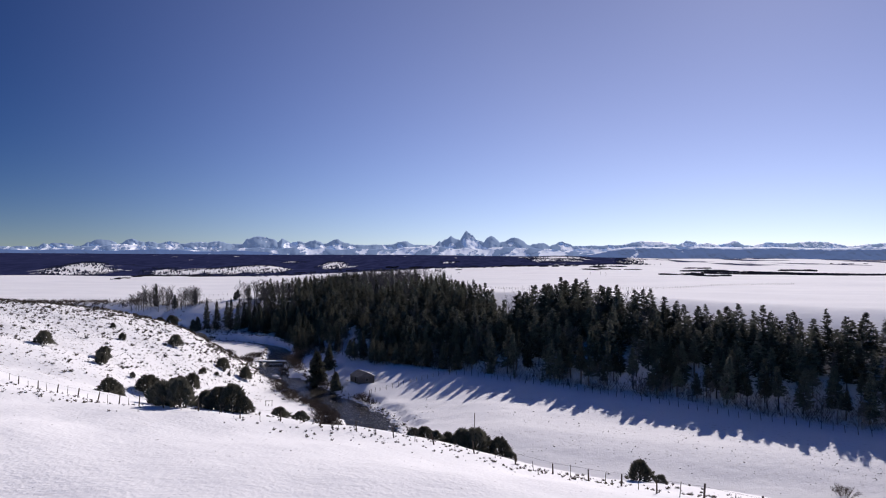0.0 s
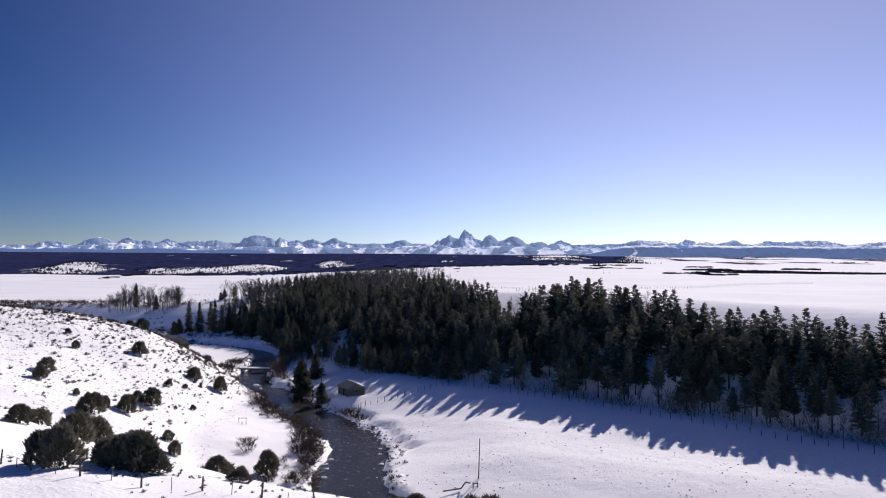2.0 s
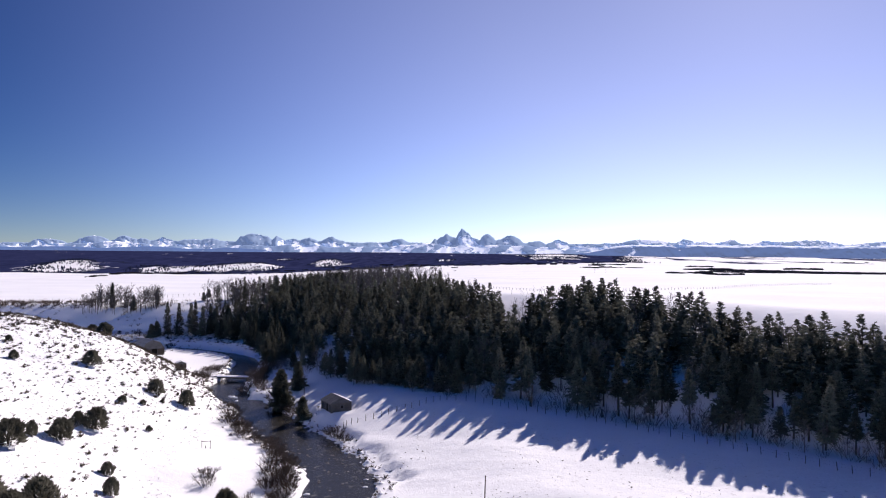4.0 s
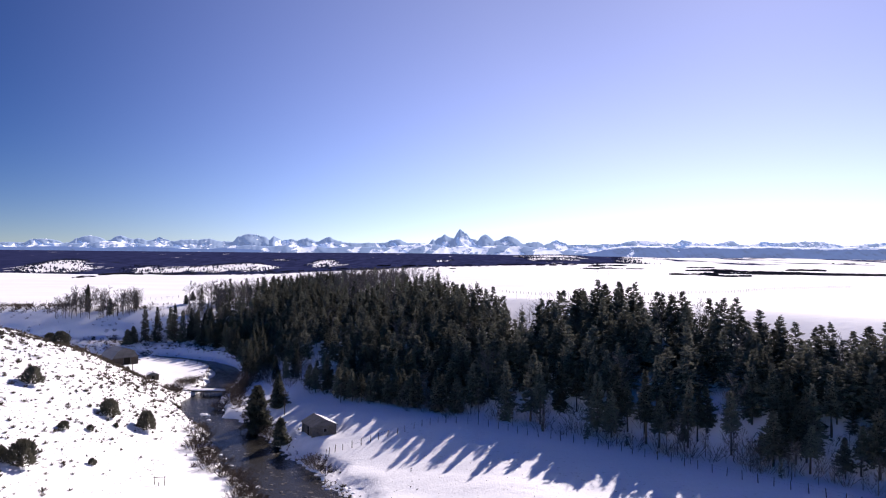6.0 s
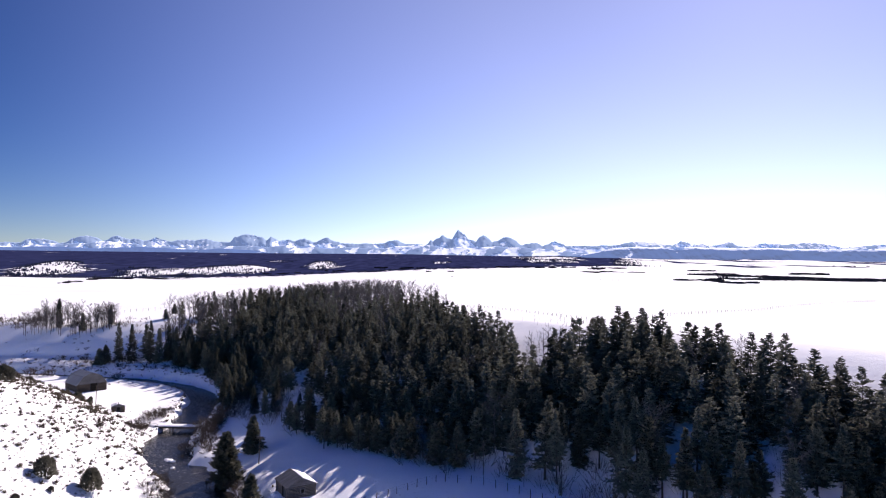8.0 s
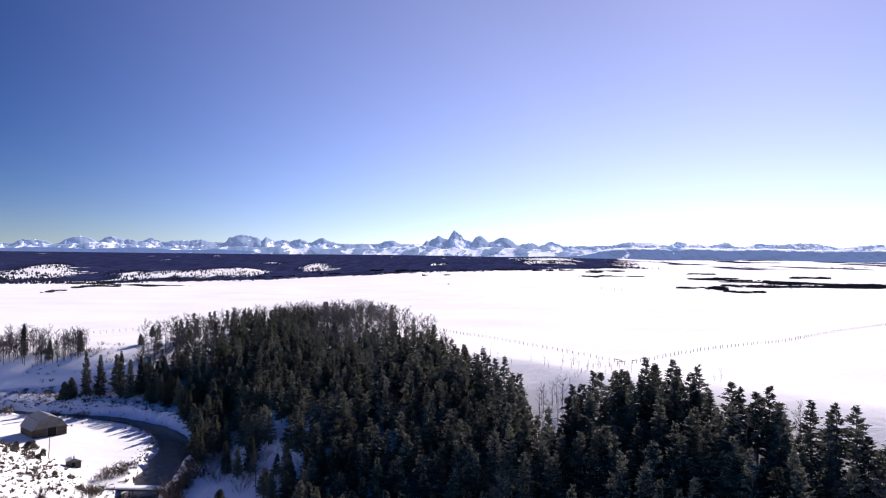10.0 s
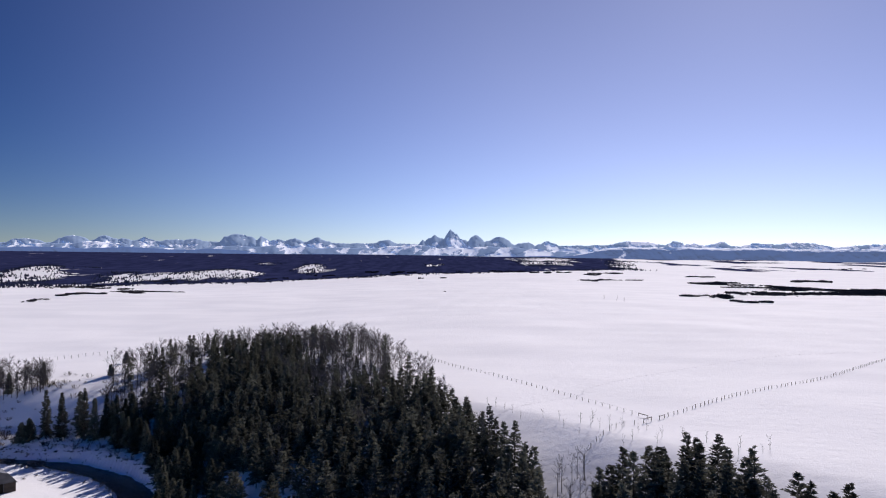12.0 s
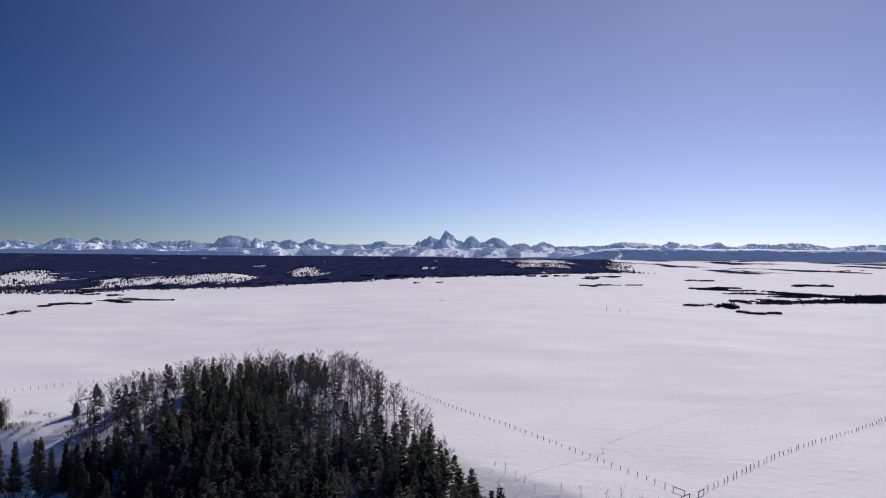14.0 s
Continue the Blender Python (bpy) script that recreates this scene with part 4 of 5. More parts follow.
def build_willows():
    rng = np.random.RandomState(14)
    protos = [shrub_mesh(rng, 34, 1.8, 2.1, 0.03, 3, 420) for _ in range(4)]
    spots = []
    for i, (x, y) in enumerate(RIVER):
        if 128 < y < 200:
            t = unit(RIVER[i + 1] - RIVER[i])
            for _ in range(4 if y < 186 else 2):
                o = river_half_width(i / len(RIVER), y) + rng.uniform(1.0, 5.2 if y < 160 else 3.4)
                spots.append((x - t[1] * o + rng.uniform(-1.5, 1.5), y + t[0] * o + rng.uniform(-1.5, 1.5), rng.uniform(0.35, 1.1)))
    spots += [(-62.5, 234, 0.9), (-63, 231, 1.0), (-61.5, 237.5, 0.8), (-61, 222, 0.9), (-60, 219.5, 0.9), (-47.4, 222, 1.3), (-46, 219.5, 1.2), (-44.5, 216, 1.1), (-43, 212, 1.0), (-46.5, 228, 1.3), (-47, 232, 1.2), (-46, 224.5, 1.2), (-48.5, 235, 1.1), (-41, 207, 0.9), (-17.5, 170.5, 1.1), (-15.5, 168.8, 0.8), (-19, 173.5, 0.8), (-62, 209, 0.8), (-60.5, 206, 0.7), (-31, 190.5, 1.0), (-29.5, 187.6, 0.9),
              (57, 107.7, 0.8), (-28.2, 122.5, 1.2), (-27, 121.5, 1.1), (-30, 124, 1.0), (-23, 122, 1.2), (-25, 120.5, 1.0), (-28.8, 139.1, 1.0), (-30, 143, 0.7), (-94, 279, 1.0), (-104, 283, 1.1), (-116, 283.5, 1.2), (-122, 284, 1.3), (-88, 294, 0.9), (-76, 289, 0.9), (-99, 295, 0.8), (-112, 295, 1.0), (-64, 276, 0.9)]
    spots += [(-62.5 + rng.uniform(-2, 2), 229 + rng.uniform(-1.5, 9), rng.uniform(0.4, 0.9)) for _ in range(5)] + [(-61.5 + rng.uniform(-1.2, 1.2), 222 + rng.uniform(-3, 3), rng.uniform(0.4, 0.8)) for _ in range(6)]
    spots += [(-45.5 + rng.uniform(-1.6, 1.6), 220 + rng.uniform(-9, 9), rng.uniform(0.6, 1.2)) for _ in range(12)]
    made = [None] * 4
    for x, y, s in spots:
        k = rng.randint(4)
        m = Matrix.LocRotScale((x, y, max(ground_z(x, y), 0.1)), Euler((0, 0, rng.uniform(0, 6.28))), None)
        if made[k] is None:
            made[k] = tagged(mesh_object("willow_shrub", *protos[k], WILLOW), "leafless reddish-brown willow shrub on the snowy river bank", "shrub", "willows along the river")
            made[k].matrix_basis = m
            ob = made[k]
        else:
            ob = copy_thing(made[k], m)
        ob.scale = (s * rng.uniform(0.8, 1.3), s * rng.uniform(0.8, 1.3), s)


build_willows()


def joined(kinds, places, rng):
    """One set of corners and faces from many turned, scaled copies."""
    vs, fs, n = [], [], 0
    for x, y, z, s in places:
        v, f = kinds[rng.randint(len(kinds))]
        a = rng.uniform(0, 6.28)
        c, sn = math.cos(a), math.sin(a)
        vs.append(v @ np.array([[c, sn, 0], [-sn, c, 0], [0, 0, 1.0]]) * s + (x, y, z))
        fs.append(f + n)
        n += len(v)
    return np.concatenate(vs), np.concatenate(fs)


def tuft_mesh(rng, n=40):
    th, q = rng.uniform(0, 6.28, n), rng.uniform(0, 0.5, n)
    root = np.stack([np.cos(th) * q * 0.5, np.sin(th) * q * 0.5, np.full(n, -0.05)], 1)
    d = unit(np.stack([np.cos(th) * q * 2, np.sin(th) * q * 2, rng.uniform(0.5, 1.0, n)], 1))
    side = unit(np.cross(d, rng.normal(0, 1, (n, 3))))
    fine = 0.85 if n > 20 else 1.1
    return diamonds(root, d, side, rng.uniform(0.3, 1.0, n), rng.uniform(0.04, 0.09, n) * fine)


def build_slope_brush():
    rng = np.random.RandomState(17)
    kinds = [shrub_mesh(rng, 12, 1.0, 1.2, 0.035, 2) for _ in range(5)]
    x, y = rng.uniform(-230, -45, 8000), rng.uniform(262, 345, 8000)
    d = line_distance(x, y, BLUFF_FOOT)[0]
    edge = line_distance(x, y, RIVER)[0]
    keep = (d > -9) & (d < 34) & (np.abs(edge) > 5) & (rng.rand(8000) < 0.07 + 0.8 * smoothstep(8, 0, np.abs(d + 3)) * (x > -125) + 0.25 * waves(x, y, 24.0, 52, 2) + 0.5 * smoothstep(6, 0, np.abs(d - 19)) * (x < -112) + 0.35 * (x < -145) * (d > 14))
    p = np.stack([x[keep], y[keep], terrain(x[keep], y[keep])[0], rng.uniform(0.35, 1.5, keep.sum()) * np.where(d[keep] > 12, 1.2, 0.8)], 1)
    tagged(mesh_object("slope_brush", *joined(kinds, p, rng), WILLOW), "leafless brush on the shaded slope above the river", "brush", kind="stuff")


build_slope_brush()


def build_understory():
    rng = np.random.RandomState(18)
    kinds = [shrub_mesh(rng, 9, 2.0, 1.3, 0.022, 3) for _ in range(5)]
    x, y = rng.uniform(-60, 125, 16000), rng.uniform(95, 275, 16000)
    d = line_distance(x, y, BLUFF_FOOT)[0]
    keep = (d > -2.5) & (d < 12) & (rng.rand(16000) < 0.5 * smoothstep(13, 2, d))
    p = np.stack([x[keep], y[keep], terrain(x[keep], y[keep])[0], rng.uniform(0.4, 1.7, keep.sum())], 1)
    tagged(mesh_object("wood_edge_brush", *joined(kinds, p, rng), ASPEN), "grey leafless brush under the wood's edge", "brush", kind="stuff")
    for x, y, h in ((17.6, 176.6, 1.8), (23.7, 172.2, 3.2), (-7, 192.5, 2.6), (45, 154.5, 2.4), (-20.5, 204, 3.0), (29, 168.5, 1.6)):
        t = make_tree("young_conifer", "young dark conifer standing before the wood", "tree", "young conifers at the wood's foot", trunk_mesh(h, 0.05), conifer_crown(rng, h, 0.32 * h * 0.7, 0.03, 14, 8, 6, 0.7), BARK, NEEDLES)
        place(t, x, y)


build_understory()


def build_sagebrush():
    rng = np.random.RandomState(15)
    kinds = [tuft_mesh(rng) for _ in range(6)]
    x, y = rng.uniform(-140, 30, 34000), rng.uniform(50, 250, 34000)
    d_hill = line_distance(x, y, HILL_FOOT)[0]
    d_river, _ = line_distance(x, y, RIVER)
    patch = waves(x, y, 17.0, 31, 2)
    keep = (d_hill > 0.5) & (y > 96 - 0.35 * x * (x < 0)) & (rng.rand(len(x)) < (0.16 + 0.6 * smoothstep(135, 200, y) + 0.22 * patch + 0.12 * smoothstep(24, 8, d_hill) * smoothstep(150, 175, y)) * smoothstep(0, 8, d_hill))
    spur = np.stack([x[keep], y[keep], terrain(x[keep], y[keep])[0], rng.uniform(0.24, 0.5, keep.sum()) * rng.choice([0.6, 0.75, 1.05, 1.75], keep.sum()) * (0.95 + 0.35 * smoothstep(165, 215, y[keep]))], 1)
    small = [tuft_mesh(rng, 6) for _ in range(5)]
    x, y = rng.uniform(-140, 5, 42000), rng.uniform(80, 245, 42000)
    keep = (line_distance(x, y, HILL_FOOT)[0] > -3) & (y > 98 - 0.35 * x * (x < 0)) & (rng.rand(len(x)) < 0.32 + 0.22 * waves(x, y, 11.0, 33, 2))
    specks = np.stack([x[keep], y[keep], terrain(x[keep], y[keep])[0], rng.uniform(0.12, 0.32, keep.sum())], 1)
    x, y = rng.uniform(-45, 40, 1600), rng.uniform(22, 72, 1600)
    specks = np.concatenate([specks, np.stack([x, y, terrain(x, y)[0] - 0.02, rng.uniform(0.03, 0.11, 1600)], 1)])
    tagged(mesh_object("dry_grass", *joined(small, specks, rng), SAGE), "dry grass tips showing through the hillside snow", "grass", kind="stuff")
    tagged(mesh_object("sagebrush", *joined(kinds, spur, rng), SAGE), "low dry sagebrush tufts poking through hillside snow", "sagebrush", kind="stuff")
    x, y = rng.uniform(-5, 90, 11000), rng.uniform(98, 172, 11000)
    keep = (line_distance(x, y, BLUFF_FOOT)[0] < -16) & (line_distance(x, y, RIVER)[0] < -9) & (rng.rand(11000) < 0.10 + 0.3 * waves(x, y, 26.0, 32, 2))
    line = spline([(8.5, 124), (11.4, 126), (17.3, 125.2), (21, 128), (27, 131.5), (36, 137)], 0.5)
    line = line[rng.rand(len(line)) < 0.7] + rng.normal(0, 0.7, (1, 2))
    line = line + rng.normal(0, 0.6, line.shape)
    x, y, keep = np.r_[x[keep], line[:, 0]], np.r_[y[keep], line[:, 1]], slice(None)
    flat = np.stack([x[keep], y[keep], terrain(x[keep], y[keep])[0], rng.uniform(0.06, 0.17, len(x)) * rng.choice([0.6, 0.8, 1.4], len(x))], 1)
    tagged(mesh_object("meadow_weeds", *joined(kinds, flat, rng), SAGE), "dry weed stalks sticking out of the meadow snow", "weeds", kind="stuff")
    x = rng.uniform(-40, 24, 520)
    yy = 67.5 - 0.35 * x - 0.004 * x * x + rng.normal(0, 2.8, 520)
    brow = np.stack([x, yy, terrain(x, yy)[0], rng.uniform(0.08, 0.26, 520)], 1)
    tagged(mesh_object("brow_brush", *joined(kinds, brow, rng), SAGE), "scrubby dry brush along the fence on the brow", "brush", kind="stuff")


build_sagebrush()


def build_bank_brush():
    """Dry stems and bare earth clods along the edges of the river."""
    rng = np.random.RandomState(19)
    kinds = [tuft_mesh(rng, 30) for _ in range(5)]
    t = np.gradient(RIVER, axis=0)
    t /= np.linalg.norm(t, axis=1)[:, None]
    pts = []
    for i, (x, y) in enumerate(RIVER):
        if not (125 < y < 296 and -140 < x < 5):
            continue
        half = river_half_width(i / (len(RIVER) - 1), y)
        for side in (-1, 1):
            for _ in range(9):
                o = side * (half + rng.gamma(1.6, 0.8) + 0.3)
                pts.append(RIVER[i] + np.array([-t[i][1], t[i][0]]) * o + t[i] * rng.uniform(-1.5, 1.5))
    p = np.array(pts)
    z = terrain(p[:, 0], p[:, 1])[0]
    pts = np.c_[p, z - 0.02, rng.uniform(0.2, 0.6, len(p)) * rng.choice([0.7, 1.0, 1.5], len(p))][z > 0.05]
    tagged(mesh_object("bank_brush", *joined(kinds, pts, rng), SAGE), "dry brown stems along the snowy river edge", "brush", kind="stuff")


build_bank_brush()


def build_far_woods():
    """Dark trees on the foothills, and thickets along creeks on the plain."""
    rng = np.random.RandomState(16)
    cone = (np.array([[1.2, 0, 0], [0, 1.2, 0], [-1.2, 0, 0], [0, -1.2, 0], [0, 0, 2.7]]), np.array([[0, 1, 4], [1, 2, 4], [2, 3, 4], [3, 0, 4]]))
    u, y = rng.uniform(-0.75, 0.3, 90000), 950 + 2300 * rng.uniform(0, 1, 90000) ** 1.5
    x = u * y
    z, woods, _ = terrain(x, y)
    front = 1150 + (u + 0.6) * 690
    edge = (np.abs(y - front - 40) < 70) & (rng.rand(len(x)) < 0.3 * smoothstep(0.1, 0.7, waves(x, y * 0.5, 160.0, 75, 3)))
    keep = ((woods > 0.05) & (woods < 0.75) & (rng.rand(len(x)) < 0.4)) | edge | ((y > front) & (woods < 0.05) & (u < 0.26) & (rng.rand(len(x)) < 0.5 * smoothstep(-0.4, 0.5, waves(x, y * 0.4, 60.0, 76, 3))))
    p = np.stack([x[keep], y[keep], z[keep] - 0.4, rng.uniform(0.8, 2.0, keep.sum())], 1)
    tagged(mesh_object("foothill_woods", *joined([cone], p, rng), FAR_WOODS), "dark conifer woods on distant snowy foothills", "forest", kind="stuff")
    # creeks, hedges and copses on the plain: ends, half width, number of bushes, height
    belts = [((343, 1078), (403, 1065), 16, 700, 2.6), ((371, 1020), (425, 985), 11, 420, 2.4), ((390, 940), (398, 868), 22, 700, 2.4), ((398, 868), (440, 800), 60, 2200, 2.4), ((420, 850), (540, 900), 52, 1600, 2.4),
             ((206, 717), (240, 694), 6, 260, 2.2), ((226, 704), (240, 696), 9, 160, 2.6), ((274, 747), (329, 815), 9, 320, 2.2), ((213, 635), (238, 620), 3, 170, 1.9), ((350, 1068), (380, 1050), 14, 300, 3.4),
             ((438, 1384), (490, 1380), 7, 130, 3.0), ((543, 1198), (615, 1230), 9, 170, 4.2), ((210, 1115), (309, 1178), 4, 260, 2.0), ((205, 1100), (225, 1140), 8, 130, 3.0), ((270, 1396), (343, 1566), 14, 320, 3.4),
             ((-342, 713), (-319, 750), 4, 260, 2.0), ((-320, 777), (-326, 880), 9, 420, 2.0), ((-326, 880), (-350, 990), 14, 300, 2.2), ((-617, 1227), (-534, 1223), 26, 220, 3.0), ((-600, 1280), (-500, 1130), 16, 170, 3.0),
             ((-324, 637), (-321, 668), 3, 70, 1.8), ((-563, 1421), (-529, 1443), 7, 90, 3.4), ((-392, 1473), (-320, 1496), 7, 120, 3.0), ((-289, 1592), (-239, 1594), 8, 130, 3.4), ((-185, 1681), (-160, 1687), 8, 90, 4.0),
             ((-133, 1669), (-78, 1700), 9, 160, 4.0), ((116, 1701), (169, 1597), 12, 160, 4.2), ((180, 1588), (211, 1517), 9, 130, 3.6), ((231, 1536), (263, 1550), 8, 110, 3.6), ((-53, 1303), (-43, 1307), 3, 14, 3.0),
             ((-12, 1312), (-2, 1314), 3, 14, 3.0), ((1077, 2068), (1261, 2199), 10, 60, 4.0), ((-3, 748), (-1, 748), 0.4, 3, 1.0)]
    pts = []
    for (x0, y0), (x1, y1), w, n, h in belts:
        t, o = rng.uniform(0, 1, n), rng.uniform(-1, 1, n)
        o = o * w * np.sqrt(np.clip(1 - (2 * t - 1) ** 6, 0, 1)) * (0.7 + 0.5 * np.sin(t * 9 + x0))
        L = math.hypot(x1 - x0, y1 - y0)
        q = np.stack([x0 + (x1 - x0) * t - (y1 - y0) / L * o, y0 + (y1 - y0) * t + (x1 - x0) / L * o], 1) + rng.normal(0, 0.12 * w + 0.4, (n, 2))
        bend = w * 1.4 * np.sin(t * 7.0 + x0 * 0.3) + w * 0.7 * np.sin(t * 17.0 + y0)
        q = q + np.stack([-(y1 - y0) / L * bend, (x1 - x0) / L * bend], 1)
        q = q[(waves(q[:, 0], q[:, 1], 5.0 * w + 8.0, 77, 2) > (-0.7 if n > 600 else -0.25)) | (n < 20)]
        pts.append(np.c_[q, terrain(q[:, 0], q[:, 1])[0] - 0.1, rng.uniform(0.35, 1.0, len(q)) * h])

    def clump():
        n = 15
        th, e, q = rng.uniform(0, 6.28, n), rng.uniform(0.15, 1.6, n), rng.uniform(0.1, 0.75, n)
        root = np.stack([np.cos(th) * q, np.sin(th) * q, rng.uniform(0, 0.45, n)], 1)
        d = unit(np.stack([np.cos(th) * 0.7, np.sin(th) * 0.7, e], 1))
        return diamonds(root, d, unit(np.cross(d, rng.normal(0, 1, (n, 3)))), rng.uniform(0.4, 0.75, n), rng.uniform(0.18, 0.32, n))
    tagged(mesh_object("creek_thicket", *joined([clump() for _ in range(5)], np.concatenate(pts), rng), THICKET), "dark leafless thickets along creeks on the snowy plain", "thicket", kind="stuff")


# conifer green shifted to blue: distance haze painted into the base colour
FAR_WOODS = material("hazed_far_conifers", (0.030, 0.037, 0.070), 0.9, 0.6, 0.01, 0.0, 6.0, spec=0.0)
THICKET = material("leafless_thicket", (0.062, 0.058, 0.062), 0.9, 0.6, 0.05, 0.0, 6.0, spec=0.0)
build_far_woods()


# ---- buildings, bridge, poles ----


def gabled(name, label, category, at, turn, size, eave, ridge, over, logs, openings, wall_mat, snowy=(True, True), roof_mat=None, knee=0.0):
    """A small gabled building: walls of single logs or boards, roof slopes, snow and openings. The gable faces -y before the turn."""
    w, d = size
    top = tagged(new(name), label, category)
    top.matrix_basis = Matrix.LocRotScale((at[0], at[1], ground_z(*at) - 0.1), Euler((0, 0, turn)), None)
    floor = bmesh.new()
    box(floor, (w - 0.1, d - 0.1, 0.2), Matrix.Translation((0, 0, 0.1)))
    part("floor", floor, BOARDS, top)
    step = eave / logs
    for i in range(logs):
        z = step * (i + 0.5)
        for y in (-d / 2, d / 2):
            bm = bmesh.new()
            rod(bm, (-w / 2 - 0.15, y, z), (w / 2 + 0.15, y, z), step * 0.54, step * 0.5, 8)
            part("log", bm, wall_mat, top)
        for x in (-w / 2, w / 2):
            bm = bmesh.new()
            rod(bm, (x, -d / 2 - 0.15, z + step * 0.25), (x, d / 2 + 0.15, z + step * 0.25), step * 0.5, step * 0.54, 8)
            part("log", bm, wall_mat, top)
    n = max(3, int((ridge - eave) / step))
    for i in range(n):
        z = eave + (ridge - eave) * (i + 0.5) / n
        f = (i + 0.35) / n
        half = w / 2 * (1 - f if not knee else (1 - f * 0.38 / knee if f < knee else 0.62 * (1 - f) / (1 - knee)))
        for y in (-d / 2, d / 2):
            bm = bmesh.new()
            box(bm, (2 * half, 0.12, (ridge - eave) / n * 0.96), Matrix.Translation((0, y, z)), 0.015)
            part("gable_board", bm, BOARDS, top)
    low = (w / 2 + over, eave - over * (ridge - eave) / (w / 2) * (0.5 if not knee else knee / 0.38 * 0.7))
    bend = (0.31 * w, eave + (ridge - eave) * knee)
    planes = [((0.0, ridge), bend), (bend, low)] if knee else [((0.0, ridge), low)]
    for side, (hi_end, lo_end) in [(k, p) for k in (-1, 1) for p in planes]:
        slope = math.atan2(hi_end[1] - lo_end[1], lo_end[0] - hi_end[0])
        run = math.hypot(hi_end[1] - lo_end[1], lo_end[0] - hi_end[0])
        m = Matrix.Translation((side * hi_end[0], 0, hi_end[1])) @ Matrix.Rotation(side * slope, 4, "Y") @ Matrix.Translation((side * run / 2, 0, 0.08))
        bm = bmesh.new()
        box(bm, (run, d + 2 * over, 0.1), m, 0.01)
        roof = part("roof", bm, BOARDS, top)
        if not snowy[(side + 1) // 2]:
            for k in range(int((d + 2 * over) / 0.3)):
                bm = bmesh.new()
                box(bm, (run, 0.27, 0.04), m @ Matrix.Translation((0, -d / 2 - over + 0.15 + k * 0.3, 0.075 + 0.006 * (k % 2))), 0.005)
                part("roof_board", bm, roof_mat or BOARDS, roof)
            continue
        bm = bmesh.new()
        bmesh.ops.create_grid(bm, x_segments=14, y_segments=18, size=0.5)
        for v in bm.verts:
            e = min(0.5 - abs(v.co.x), 0.5 - abs(v.co.y))
            v.co.z = 0.05 + 0.17 * min(1, e / 0.09) * (0.8 + 0.35 * noise.noise((v.co.x * 3 + side * 7, v.co.y * 4, 1.3)))
            v.co.x *= run * 0.97
            v.co.y *= (d + 2 * over) * 0.98
        r = bmesh.ops.extrude_face_region(bm, geom=bm.faces[:])
        for v in [q for q in r["geom"] if isinstance(q, bmesh.types.BMVert)]:
            v.co.z = 0.045
        bm.transform(m)
        part("snow", bm, SNOW, roof, "thick snow on the roof", True)
    for face, a, z, ow, oh, kind in openings:
        bm = bmesh.new()
        m = Matrix.Translation((a, -d / 2 - 0.06, z)) if face == "front" else Matrix.Translation((-w / 2 - 0.06, a, z)) @ Matrix.Rotation(radians(-90), 4, "Z")
        box(bm, (ow, 0.16 + step * 0.5, oh), m, 0.01)
        o = part(kind, bm, DARK, top, "dark " + kind + " opening")
        for dx, dz, fw, fh in ((-ow / 2 - 0.04, 0, 0.09, oh + 0.18), (ow / 2 + 0.04, 0, 0.09, oh + 0.18), (0, oh / 2 + 0.05, ow + 0.02, 0.1), (0, -oh / 2 - 0.05, ow + 0.02, 0.1)):
            bm = bmesh.new()
            box(bm, (fw, 0.22 + step * 0.5, fh), m @ Matrix.Translation((dx, 0, dz)), 0.008)
            part("frame", bm, BOARDS, o)
    return top


DARK = material("dark_interior", (0.02, 0.018, 0.016), 0.9, 0.7, 1.0, 0.0)
gabled("cabin", "old log cabin with snow on one roof slope", "cabin", (-19.6, 182.6), radians(33), (4.0, 4.7), 1.7, 2.72, 0.28, 8,
       [("front", 0.1, 1.0, 0.5, 0.5, "window"), ("side", -0.8, 0.85, 0.8, 1.5, "door")], GREYLOGS, (False, True), BOARDS)
gabled("barn", "weathered dark barn with a pale grey gambrel roof", "barn", (-93.8, 262.0), math.atan2(0.76, 0.65), (7.0, 7.8), 2.0, 4.7, 0.25, 9,
       [("front", 0.4, 1.1, 1.8, 2.0, "door")], LOGS, (False, False), ROOF, 0.68)
gabled("shed", "little wooden shed on the snowy river flat", "shed", (-73.0, 237.5), math.atan2(0.5, 0.86), (2.4, 2.0), 1.35, 1.85, 0.2, 6,
       [("front", 0.0, 0.7, 0.7, 1.1, "door")], LOGS)


